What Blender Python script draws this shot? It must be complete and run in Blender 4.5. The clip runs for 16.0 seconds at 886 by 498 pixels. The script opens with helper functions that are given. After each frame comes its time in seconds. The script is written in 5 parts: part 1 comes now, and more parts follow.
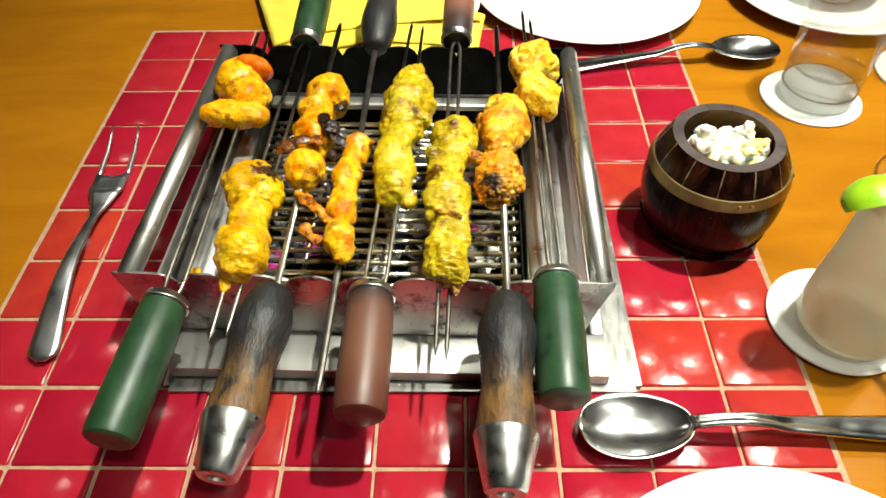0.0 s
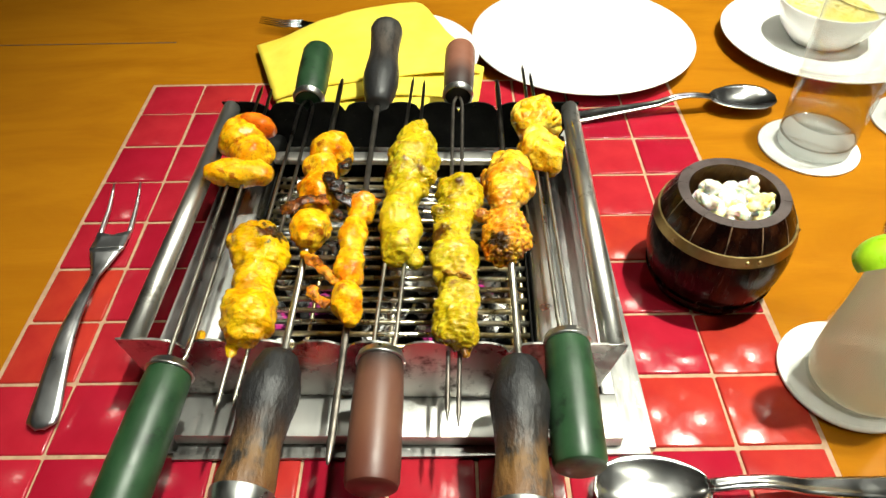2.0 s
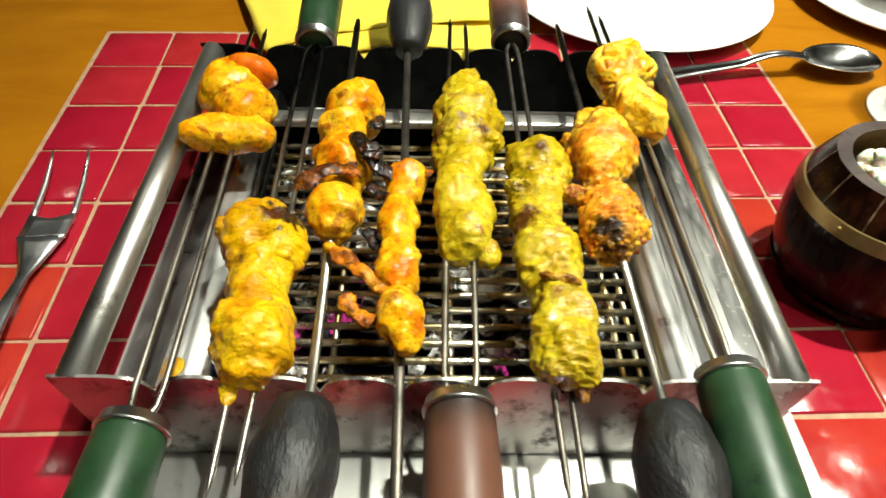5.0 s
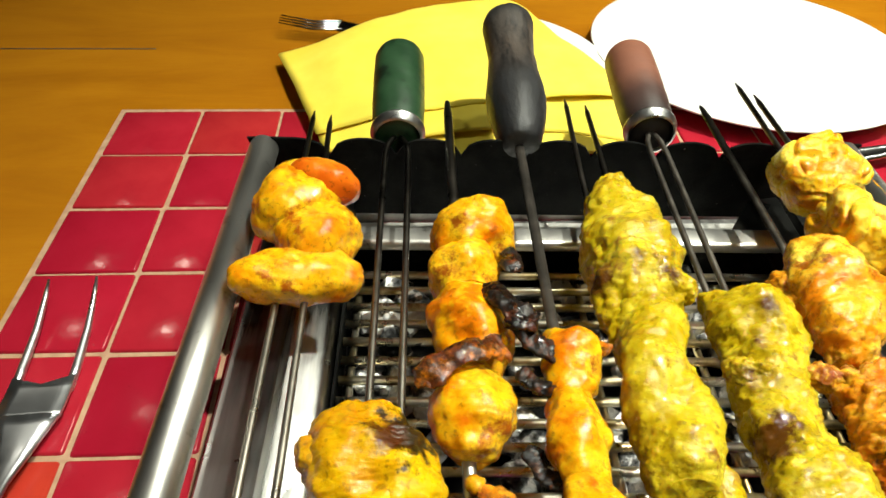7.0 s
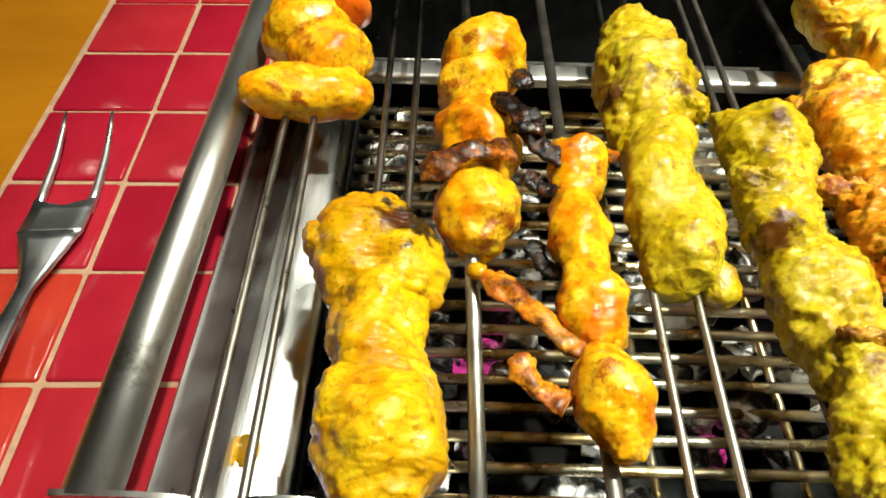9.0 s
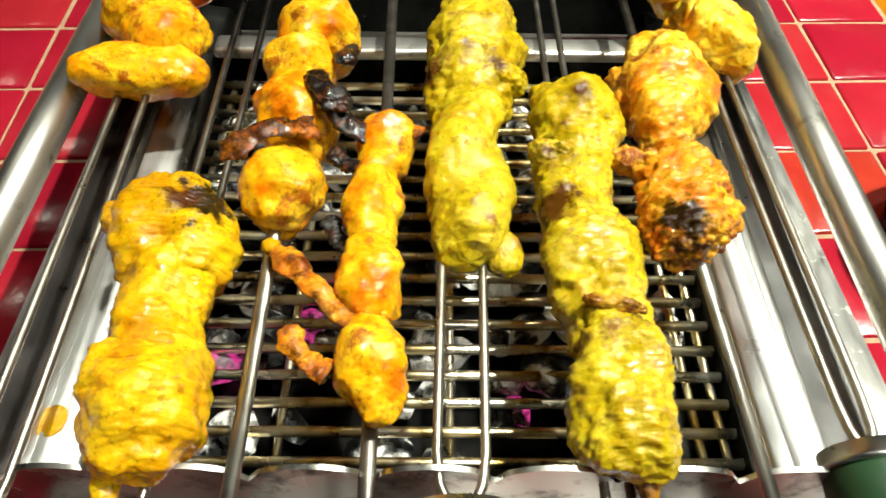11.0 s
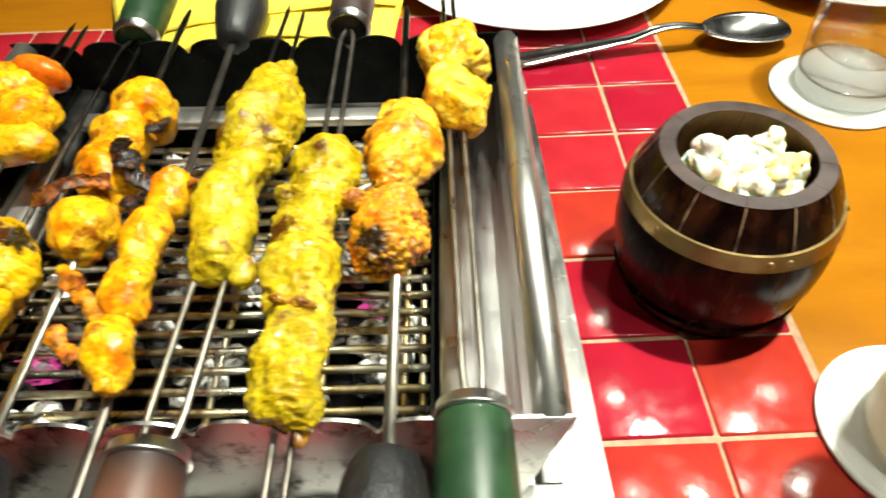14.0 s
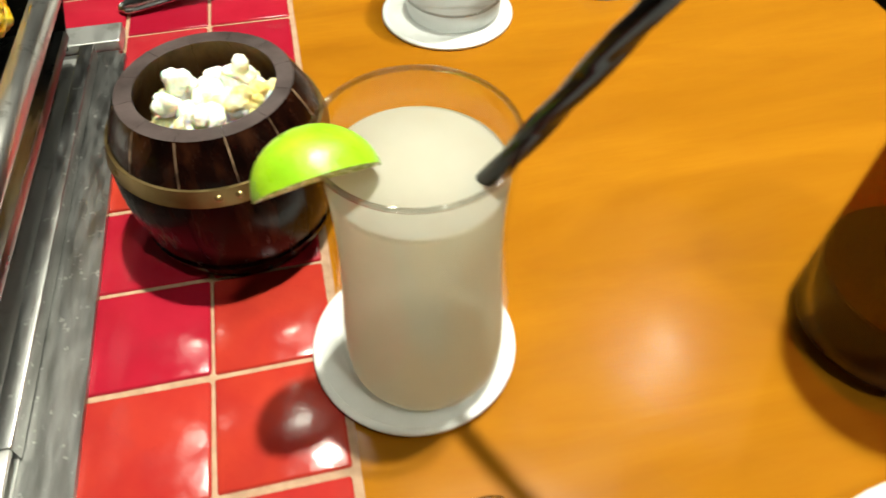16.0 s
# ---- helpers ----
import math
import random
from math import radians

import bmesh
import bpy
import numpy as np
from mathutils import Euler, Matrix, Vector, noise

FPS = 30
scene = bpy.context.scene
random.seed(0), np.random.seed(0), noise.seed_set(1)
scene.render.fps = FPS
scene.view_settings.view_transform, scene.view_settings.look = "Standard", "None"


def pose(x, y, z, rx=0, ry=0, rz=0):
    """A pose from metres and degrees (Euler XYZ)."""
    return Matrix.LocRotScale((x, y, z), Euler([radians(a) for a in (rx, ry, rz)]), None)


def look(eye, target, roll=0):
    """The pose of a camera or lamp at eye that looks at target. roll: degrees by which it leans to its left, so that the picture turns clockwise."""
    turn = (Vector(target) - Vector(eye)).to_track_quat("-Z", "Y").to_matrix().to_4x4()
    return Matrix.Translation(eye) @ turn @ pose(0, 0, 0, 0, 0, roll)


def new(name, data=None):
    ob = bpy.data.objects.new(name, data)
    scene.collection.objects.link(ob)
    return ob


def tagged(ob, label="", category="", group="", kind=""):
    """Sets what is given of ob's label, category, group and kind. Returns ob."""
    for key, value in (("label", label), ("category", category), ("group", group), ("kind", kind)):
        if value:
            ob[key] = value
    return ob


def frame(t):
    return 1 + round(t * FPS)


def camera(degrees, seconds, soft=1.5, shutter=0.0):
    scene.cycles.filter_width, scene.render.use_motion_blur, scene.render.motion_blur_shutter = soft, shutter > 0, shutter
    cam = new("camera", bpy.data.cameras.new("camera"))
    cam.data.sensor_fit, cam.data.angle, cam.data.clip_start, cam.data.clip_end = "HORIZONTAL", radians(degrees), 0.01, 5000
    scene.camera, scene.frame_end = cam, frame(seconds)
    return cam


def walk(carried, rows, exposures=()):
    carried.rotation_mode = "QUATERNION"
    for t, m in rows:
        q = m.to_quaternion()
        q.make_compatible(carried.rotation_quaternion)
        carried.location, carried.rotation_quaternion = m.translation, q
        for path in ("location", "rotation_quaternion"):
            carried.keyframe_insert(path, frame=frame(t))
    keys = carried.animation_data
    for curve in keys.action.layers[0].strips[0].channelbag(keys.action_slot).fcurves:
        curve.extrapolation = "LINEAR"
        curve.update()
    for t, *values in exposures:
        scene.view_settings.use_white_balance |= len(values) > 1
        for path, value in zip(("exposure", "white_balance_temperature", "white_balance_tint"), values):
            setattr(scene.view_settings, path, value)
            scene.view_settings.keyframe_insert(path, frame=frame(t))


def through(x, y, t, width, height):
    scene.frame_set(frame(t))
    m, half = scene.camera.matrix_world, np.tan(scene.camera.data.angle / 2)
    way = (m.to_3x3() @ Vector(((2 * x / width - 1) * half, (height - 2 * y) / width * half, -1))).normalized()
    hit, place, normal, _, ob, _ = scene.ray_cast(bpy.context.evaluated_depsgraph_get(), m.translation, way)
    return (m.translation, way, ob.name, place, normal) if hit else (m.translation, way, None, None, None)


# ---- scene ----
cam = camera(65.0, 16.0, shutter=0.35)
PATH = [
    (0, (0.044, -0.415, 0.356), (0.01, 0.933, -1.121), -1.2),
    (0.5, (0.043, -0.422, 0.367), (0.045, 0.957, -1.081), -0.6),
    (1, (0.041, -0.414, 0.366), (0.042, 0.998, -1.051), -0.8),
    (1.5, (0.036, -0.405, 0.365), (0.03, 1.017, -1.041), -1.0),
    (2, (0.035, -0.402, 0.364), (0.023, 1.018, -1.043), -1.2),
    (2.5, (0.035, -0.404, 0.364), (0.02, 1.01, -1.05), -1.3),
    (3, (0.033, -0.408, 0.363), (0.013, 1.014, -1.044), -1.3),
    (3.2, (0.032, -0.409, 0.361), (0.009, 1.018, -1.04), -1.2),
    (5.3, (-0.029, -0.29, 0.265), (0.075, 1.095, -1.173), 2.5),
    (5.5, (-0.035, -0.279, 0.262), (0.035, 1.076, -1.207), 1.7),
    (6, (-0.047, -0.261, 0.256), (0.012, 1.022, -1.277), 2.1),
    (6.5, (-0.061, -0.219, 0.246), (0.041, 1.133, -1.224), 2.7),
    (7, (-0.07, -0.197, 0.235), (0.028, 1.288, -1.101), 1.8),
    (7.5, (-0.072, -0.202, 0.233), (0.017, 1.289, -1.097), 1.7),
    (8, (-0.07, -0.212, 0.218), (0.0, 1.242, -1.153), 1.6),
    (8.2, (-0.069, -0.217, 0.212), (-0.013, 1.209, -1.19), 1.8),
    (10.3, (-0.041, -0.225, 0.213), (-0.01, 1.003, -1.365), 1.3),
    (10.5, (-0.031, -0.225, 0.214), (0.018, 1.008, -1.36), 1.7),
    (11, (-0.009, -0.227, 0.222), (0.052, 1.003, -1.354), 1.3),
    (11.5, (0.001, -0.23, 0.225), (0.051, 1.024, -1.333), 0.9),
    (12, (0.016, -0.23, 0.238), (0.027, 0.991, -1.346), -0.1),
    (12.5, (0.033, -0.231, 0.241), (-0.008, 1.034, -1.308), -2.3),
    (13, (0.052, -0.238, 0.245), (0.028, 1.079, -1.261), -2.3),
    (13.5, (0.064, -0.268, 0.26), (0.044, 1.086, -1.212), -2.9),
    (14, (0.091, -0.282, 0.258), (0.104, 1.089, -1.198), -2.1),
    (14.5, (0.154, -0.28, 0.248), (0.208, 1.074, -1.224), -2.3),
    (15, (0.203, -0.25, 0.234), (0.34, 1.019, -1.306), -1.6),
    (15.5, (0.229, -0.258, 0.234), (0.435, 0.975, -1.328), -0.2),
    (16, (0.261, -0.302, 0.247), (0.529, 0.933, -1.303), -0.1),
]
walk(cam, [(t, look(eye, target, roll)) for t, eye, target, roll in PATH],
     exposures=((0.0, -0.08), (3.0, -0.06), (5.5, -0.18), (8.0, -0.08), (10.5, 0.0), (12.0, 0.04), (13.0, 0.02), (14.0, 0.09), (15.0, 0.0), (16.0, -0.22)))

# ---- light ----
world = bpy.data.worlds.new("room_air")
world.use_nodes = True
scene.world = world
world.node_tree.nodes["Background"].inputs[0].default_value = (1.0, 0.86, 0.68, 1)
world.node_tree.nodes["Background"].inputs[1].default_value = 0.04


def lamp(name, cone, at, watts, size, colour, aim=(0.1, 0.0, 0.0)):
    data = bpy.data.lights.new(name, "SPOT")
    data.energy, data.color, data.shadow_soft_size = watts, colour, size
    data.spot_size, data.spot_blend = radians(cone), 1.0 if name == "pendant_light" else 0.6
    ob = new(name, data)
    ob.matrix_world = look(at, aim)
    return ob


# a pendant over the table, a row of ceiling spots behind it and a front fill
lamp("pendant_light", 66, (0.60, 0.07, 1.93), 352, 0.035, (0.98, 1.0, 0.86), (0.50, -0.09, 0))
lamp("ceiling_or_fill_spot", 110, (-0.95, 1.05, 1.80), 5, 0.06, (1.0, 0.97, 0.80))
lamp("ceiling_or_fill_spot", 110, (0.26, 0.70, 1.80), 24, 0.06, (0.98, 1.0, 0.83))
lamp("ceiling_or_fill_spot", 110, (1.20, 0.72, 1.80), 48, 0.06, (0.98, 1.0, 0.83))
# fill added on the camera side to lift front faces; no known fixture
lamp("ceiling_or_fill_spot", 58, (0.70, -0.85, 1.80), 62, 0.06, (0.98, 1.0, 0.84), (0.40, -0.15, 0))

# ---- materials ----


def nodes_of(name):
    m = bpy.data.materials.new(name)
    m.use_nodes = True
    nt = m.node_tree
    return m, nt, nt.nodes["Principled BSDF"]


def ramp(nt, fac, stops):
    r = nt.nodes.new("ShaderNodeValToRGB")
    while len(r.color_ramp.elements) < len(stops):
        r.color_ramp.elements.new(0.5)
    for e, (p, c) in zip(r.color_ramp.elements, stops):
        e.position = p
        e.color = (*c, 1) if len(c) == 3 else c
    nt.links.new(fac, r.inputs[0])
    return r.outputs[0]


def noise_tex(nt, scale, detail=5, rough=0.55, coord="Object", stretch=None, distort=0.0):
    tc = nt.nodes.new("ShaderNodeTexCoord")
    n = nt.nodes.new("ShaderNodeTexNoise")
    n.inputs["Scale"].default_value, n.inputs["Detail"].default_value = scale, detail
    n.inputs["Roughness"].default_value, n.inputs["Distortion"].default_value = rough, distort
    src = tc.outputs[coord]
    if stretch:
        mp = nt.nodes.new("ShaderNodeMapping")
        mp.inputs["Scale"].default_value = stretch
        nt.links.new(src, mp.inputs[0])
        src = mp.outputs[0]
    nt.links.new(src, n.inputs["Vector"])
    return n.outputs[0]


def mixc(nt, fac, a, b, mode="MIX"):
    x = nt.nodes.new("ShaderNodeMix")
    x.data_type, x.blend_type = "RGBA", mode
    for sock, v in ((x.inputs[0], fac), (x.inputs[6], a), (x.inputs[7], b)):
        if hasattr(v, "is_linked"):
            nt.links.new(v, sock)
        else:
            sock.default_value = v if isinstance(v, (int, float)) else (*v, 1)
    return x.outputs[2]


def bump(nt, p, height, strength, dist):
    b = nt.nodes.new("ShaderNodeBump")
    b.inputs["Strength"].default_value, b.inputs["Distance"].default_value = strength, dist
    nt.links.new(height, b.inputs["Height"])
    nt.links.new(b.outputs[0], p.inputs["Normal"])


def surface(name, stops, scale, rough=(0.3, 0.5), metal=0.0, bumps=None, stretch=None, detail=5, coord="Object", fine=None, sss=0.0, coat=0.0, spec=0.5):
    """stops: colours over a noise of that scale; fine: (scale, colour, low, high), a second set of spots; bumps: (scale, strength, metres)."""
    m, nt, p = nodes_of(name)
    n = noise_tex(nt, scale, detail, stretch=stretch, coord=coord)
    col = ramp(nt, n, stops)
    if fine:
        f = ramp(nt, noise_tex(nt, fine[0], 6, 0.65), [(fine[2], (0, 0, 0)), (fine[3], (1, 1, 1))])
        col = mixc(nt, f, col, fine[1])
    nt.links.new(col, p.inputs["Base Color"])
    nt.links.new(ramp(nt, noise_tex(nt, scale * 2.3, 4, stretch=stretch, coord=coord), [(0.3, (rough[0],) * 3), (0.7, (rough[1],) * 3)]), p.inputs["Roughness"])
    p.inputs["Metallic"].default_value = metal
    p.inputs["Specular IOR Level"].default_value = spec
    if coat:
        p.inputs["Coat Weight"].default_value, p.inputs["Coat Roughness"].default_value = coat, 0.08
    if sss:
        p.inputs["Subsurface Weight"].default_value, p.inputs["Subsurface Scale"].default_value = sss, 0.004
        p.inputs["Subsurface Radius"].default_value = (1.0, 0.5, 0.2)
    if bumps:
        bump(nt, p, noise_tex(nt, bumps[0], 6, 0.6, stretch=stretch), bumps[1], bumps[2])
    return m


def along(name, stops, axis, noise_scale, amount, rough=(0.4, 0.7), metal=0.0, bumps=None, stretch=None, grain=None):
    """Colours that change along one axis of a part, with a ragged border; grain: (scale, dark colour)."""
    m, nt, p = nodes_of(name)
    tc = nt.nodes.new("ShaderNodeTexCoord")
    sep = nt.nodes.new("ShaderNodeSeparateXYZ")
    nt.links.new(tc.outputs["Generated"], sep.inputs[0])
    ma = nt.nodes.new("ShaderNodeMath")
    ma.operation = "MULTIPLY_ADD"
    nt.links.new(noise_tex(nt, noise_scale, 5, 0.6, stretch=stretch), ma.inputs[0])
    ma.inputs[1].default_value = amount
    nt.links.new(sep.outputs[axis], ma.inputs[2])
    col = ramp(nt, ma.outputs[0], [(a + amount * 0.5 if amount < 1 else a, c) for a, c in stops])
    if grain:
        g = ramp(nt, noise_tex(nt, grain[0], 5, 0.65, stretch=stretch), [(0.48, (0, 0, 0)), (0.62, (1, 1, 1))])
        col = mixc(nt, g, col, grain[1])
    nt.links.new(col, p.inputs["Base Color"])
    p.inputs["Metallic"].default_value = metal
    nt.links.new(ramp(nt, noise_tex(nt, noise_scale * 1.7, 4), [(0.3, (rough[0],) * 3), (0.7, (rough[1],) * 3)]), p.inputs["Roughness"])
    if bumps:
        bump(nt, p, noise_tex(nt, bumps[0], 6, 0.6, stretch=stretch), bumps[1], bumps[2])
    return m


def tile_material():
    m, nt, p = nodes_of("red_glazed_tile")
    oi = nt.nodes.new("ShaderNodeObjectInfo")
    base = ramp(nt, oi.outputs["Random"], [(0.0, (0.27, 0.007, 0.022)), (0.35, (0.36, 0.012, 0.028)), (0.70, (0.36, 0.016, 0.028)), (0.93, (0.40, 0.036, 0.018)), (1.0, (0.33, 0.008, 0.024))])
    cl = noise_tex(nt, 34, 5)
    col = mixc(nt, ramp(nt, cl, [(0.35, (0, 0, 0)), (0.75, (0.55, 0.55, 0.55))]), base, (0.24, 0.003, 0.012))
    sp = ramp(nt, noise_tex(nt, 420, 4, 0.7), [(0.66, (0, 0, 0)), (0.74, (0.5, 0.5, 0.5))])
    col = mixc(nt, sp, col, (0.12, 0.002, 0.004))
    nt.links.new(col, p.inputs["Base Color"])
    nt.links.new(ramp(nt, noise_tex(nt, 90, 4), [(0.3, (0.10,) * 3), (0.7, (0.26,) * 3)]), p.inputs["Roughness"])
    p.inputs["Specular IOR Level"].default_value = 0.45
    bump(nt, p, noise_tex(nt, 60, 4), 0.26, 0.0012)
    return m


def wood_table_material():
    m, nt, p = nodes_of("orange_varnished_wood")
    n = noise_tex(nt, 5, 6, 0.6, stretch=(1.0, 4.0, 4.0), distort=0.8)
    col = ramp(nt, n, [(0.3, (0.262, 0.092, 0.004)), (0.5, (0.315, 0.117, 0.005)), (0.7, (0.362, 0.140, 0.006))])
    g = ramp(nt, noise_tex(nt, 60, 5, 0.6, stretch=(1.0, 14.0, 14.0)), [(0.45, (0, 0, 0)), (0.7, (0.3, 0.3, 0.3))])
    col = mixc(nt, g, col, (0.30, 0.09, 0.004))
    nt.links.new(col, p.inputs["Base Color"])
    nt.links.new(ramp(nt, noise_tex(nt, 22, 4), [(0.3, (0.15,) * 3), (0.7, (0.27,) * 3)]), p.inputs["Roughness"])
    p.inputs["Specular IOR Level"].default_value = 0.07
    bump(nt, p, noise_tex(nt, 45, 4, stretch=(1.0, 6.0, 6.0)), 0.08, 0.0006)
    return m


def thin_glass(name, tint, edge=(0.03, 0.045, 0.10, 0.40)):
    """Clear thin glass: sees through, with gloss that grows at a grazing view."""
    m, nt, p = nodes_of(name)
    out = nt.nodes["Material Output"]
    tr, gl, fr, mx = (nt.nodes.new(k) for k in ("ShaderNodeBsdfTransparent", "ShaderNodeBsdfGlossy", "ShaderNodeLayerWeight", "ShaderNodeMixShader"))
    tr.inputs[0].default_value = (*tint, 1)
    gl.inputs["Roughness"].default_value = 0.03
    gloss = ramp(nt, fr.outputs["Facing"], [(a, (g,) * 3) for a, g in zip((0.0, 0.7, 0.9, 1.0), edge)])
    nt.links.new(gloss, mx.inputs[0])
    nt.links.new(tr.outputs[0], mx.inputs[1])
    nt.links.new(gl.outputs[0], mx.inputs[2])
    nt.links.new(mx.outputs[0], out.inputs[0])
    return m


M_WOOD = wood_table_material()
M_TILE = tile_material()
M_GROUT = surface("beige_grout", [(0.3, (0.30, 0.17, 0.10)), (0.7, (0.46, 0.29, 0.18))], 160, (0.7, 0.9), bumps=(600, 0.5, 0.0006))
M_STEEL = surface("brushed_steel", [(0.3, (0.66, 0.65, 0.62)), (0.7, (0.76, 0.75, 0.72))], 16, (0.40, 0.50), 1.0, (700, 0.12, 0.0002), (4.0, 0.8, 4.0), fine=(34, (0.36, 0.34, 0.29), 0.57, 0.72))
# scratched steel copy, painted darker for faces that reflect less light
M_STEEL_DIMMED = surface("dimmed_scratched_steel", [(0.35, (0.22, 0.215, 0.205)), (0.65, (0.36, 0.355, 0.34))], 30, (0.28, 0.46), 1.0, (700, 0.15, 0.0002), (4.0, 0.8, 4.0), fine=(240, (0.62, 0.61, 0.58), 0.62, 0.68))
# flange steel, bright at the front and darker towards the back, streaked
M_FLANGE = along("graded_flange_steel", [(0.0, (0.74, 0.74, 0.74)), (0.38, (0.62, 0.62, 0.61)), (0.64, (0.32, 0.31, 0.30)), (0.85, (0.16, 0.155, 0.145)), (1.0, (0.10, 0.10, 0.095))], 1, 40, 0.62, (0.26, 0.40), 1.0, bumps=(600, 0.12, 0.0002), stretch=(5.0, 0.45, 5.0))
M_FLANGE.node_tree.nodes["Principled BSDF"].inputs["Anisotropic"].default_value = 0.4
M_TUBE = surface("polished_steel_tube", [(0.3, (0.66, 0.64, 0.60)), (0.7, (0.76, 0.74, 0.70))], 30, (0.32, 0.42), 1.0, (700, 0.1, 0.0002), stretch=(1.0, 0.4, 1.0), fine=(70, (0.14, 0.12, 0.08), 0.58, 0.74))
M_PLATE_STEEL = surface("sooty_plate_steel", [(0.3, (0.40, 0.39, 0.37)), (0.7, (0.58, 0.57, 0.54))], 20, (0.22, 0.40), 1.0, (500, 0.15, 0.0003), fine=(60, (0.05, 0.045, 0.04), 0.52, 0.66))
M_SOOT = surface("burnt_black_steel", [(0.4, (0.002, 0.002, 0.002)), (0.65, (0.009, 0.009, 0.008))], 70, (0.45, 0.7), 0.0, (400, 0.4, 0.0006), fine=(500, (0.2, 0.19, 0.17), 0.69, 0.73), spec=0.06)
M_TROUGH = surface("stained_trough_steel", [(0.48, (0.003, 0.003, 0.003)), (0.62, (0.02, 0.02, 0.019)), (0.74, (0.12, 0.115, 0.11))], 38, (0.3, 0.6), 0.8, (300, 0.4, 0.0006))
M_ROD = surface("grate_rod_steel", [(0.36, (0.20, 0.12, 0.03)), (0.46, (0.72, 0.58, 0.30)), (0.60, (0.88, 0.83, 0.70))], 45, (0.22, 0.4), 1.0, (900, 0.15, 0.0002))
M_SKEWER = along("heat_stained_skewer", [(0.0, (0.50, 0.47, 0.41)), (0.45, (0.36, 0.33, 0.28)), (0.7, (0.12, 0.105, 0.09)), (1.0, (0.04, 0.036, 0.03))], 1, 60, 0.25, (0.25, 0.45), 1.0)
M_SKEWER_DARK = surface("dark_skewer", [(0.3, (0.08, 0.07, 0.06)), (0.7, (0.24, 0.21, 0.18))], 60, (0.3, 0.5), 0.9)
M_GREEN = surface("green_painted_wood", [(0.36, (0.010, 0.034, 0.013)), (0.64, (0.022, 0.062, 0.025))], 55, (0.32, 0.5), bumps=(200, 0.15, 0.0006), fine=(60, (0.005, 0.014, 0.006), 0.55, 0.64))
M_BROWN_F = along("brown_handle_front", [(0.0, (0.09, 0.024, 0.015)), (0.4, (0.14, 0.056, 0.032)), (0.75, (0.12, 0.05, 0.032)), (0.92, (0.02, 0.012, 0.01))], 1, 70, 0.1, (0.35, 0.55), bumps=(250, 0.2, 0.0005))
M_BROWN_B = along("brown_handle_back", [(0.0, (0.015, 0.012, 0.011)), (0.3, (0.06, 0.03, 0.024)), (0.55, (0.20, 0.08, 0.05)), (1.0, (0.22, 0.085, 0.05))], 1, 70, 0.1, (0.35, 0.55), bumps=(250, 0.2, 0.0005))
M_CHARWOOD_F = along("charred_wood_front", [(0.0, (0.13, 0.055, 0.014)), (0.22, (0.15, 0.075, 0.020)), (0.38, (0.050, 0.026, 0.014)), (0.52, (0.014, 0.013, 0.014)), (1.0, (0.009, 0.009, 0.010))], 1, 60, 0.2, (0.4, 0.65), bumps=(130, 0.8, 0.0024), stretch=(1, 0.45, 1), grain=(85, (0.012, 0.009, 0.007)))
M_CHARWOOD_B = along("charred_wood_back", [(0.0, (0.008, 0.008, 0.009)), (0.35, (0.018, 0.018, 0.019)), (0.6, (0.06, 0.045, 0.035)), (0.85, (0.05, 0.042, 0.036)), (1.0, (0.02, 0.019, 0.018))], 1, 60, 0.2, (0.35, 0.6), bumps=(130, 0.6, 0.0014), stretch=(1, 0.3, 1), grain=(130, (0.012, 0.010, 0.009)))
M_ALU = surface("cast_aluminium", [(0.3, (0.48, 0.48, 0.47)), (0.7, (0.66, 0.66, 0.65))], 60, (0.25, 0.4), 1.0, (400, 0.15, 0.0003))
M_CUTLERY = surface("polished_cutlery_steel", [(0.3, (0.70, 0.70, 0.69)), (0.7, (0.78, 0.78, 0.77))], 30, (0.14, 0.24), 1.0, (300, 0.04, 0.0002))
M_FORK = surface("satin_fork_steel", [(0.3, (0.74, 0.75, 0.78)), (0.7, (0.82, 0.83, 0.85))], 30, (0.26, 0.38), 1.0, (300, 0.04, 0.0002))
M_CHINA = surface("white_glazed_china", [(0.3, (0.80, 0.79, 0.76)), (0.7, (0.84, 0.83, 0.80))], 12, (0.08, 0.16), coat=0.4)
M_COASTER = surface("white_paper_coaster", [(0.3, (0.74, 0.73, 0.70)), (0.7, (0.82, 0.81, 0.78))], 90, (0.6, 0.8), bumps=(700, 0.2, 0.0003))
M_NAPKIN = surface("yellow_cotton", [(0.3, (0.74, 0.55, 0.035)), (0.7, (0.82, 0.66, 0.07))], 26, (0.75, 0.9), bumps=(1500, 0.35, 0.0004))
M_STAVE = surface("dark_barrel_wood", [(0.35, (0.003, 0.001, 0.0008)), (0.5, (0.010, 0.0026, 0.0015)), (0.68, (0.034, 0.010, 0.004))], 40, (0.16, 0.3), bumps=(120, 0.25, 0.0008), stretch=(3, 3, 0.5), coat=0.03, spec=0.14)
M_STAVE_RIM = surface("barrel_rim_wood", [(0.3, (0.034, 0.022, 0.020)), (0.7, (0.085, 0.060, 0.056))], 70, (0.3, 0.5), bumps=(200, 0.3, 0.0008))
M_JOINT = surface("worn_pale_joint", [(0.4, (0.05, 0.025, 0.012)), (0.6, (0.30, 0.19, 0.11))], 160, (0.4, 0.6))
M_BARREL_IN = surface("inner_barrel_wood", [(0.3, (0.06, 0.028, 0.008)), (0.7, (0.16, 0.08, 0.022))], 50, (0.4, 0.6), stretch=(3, 3, 0.4), bumps=(120, 0.3, 0.0008))
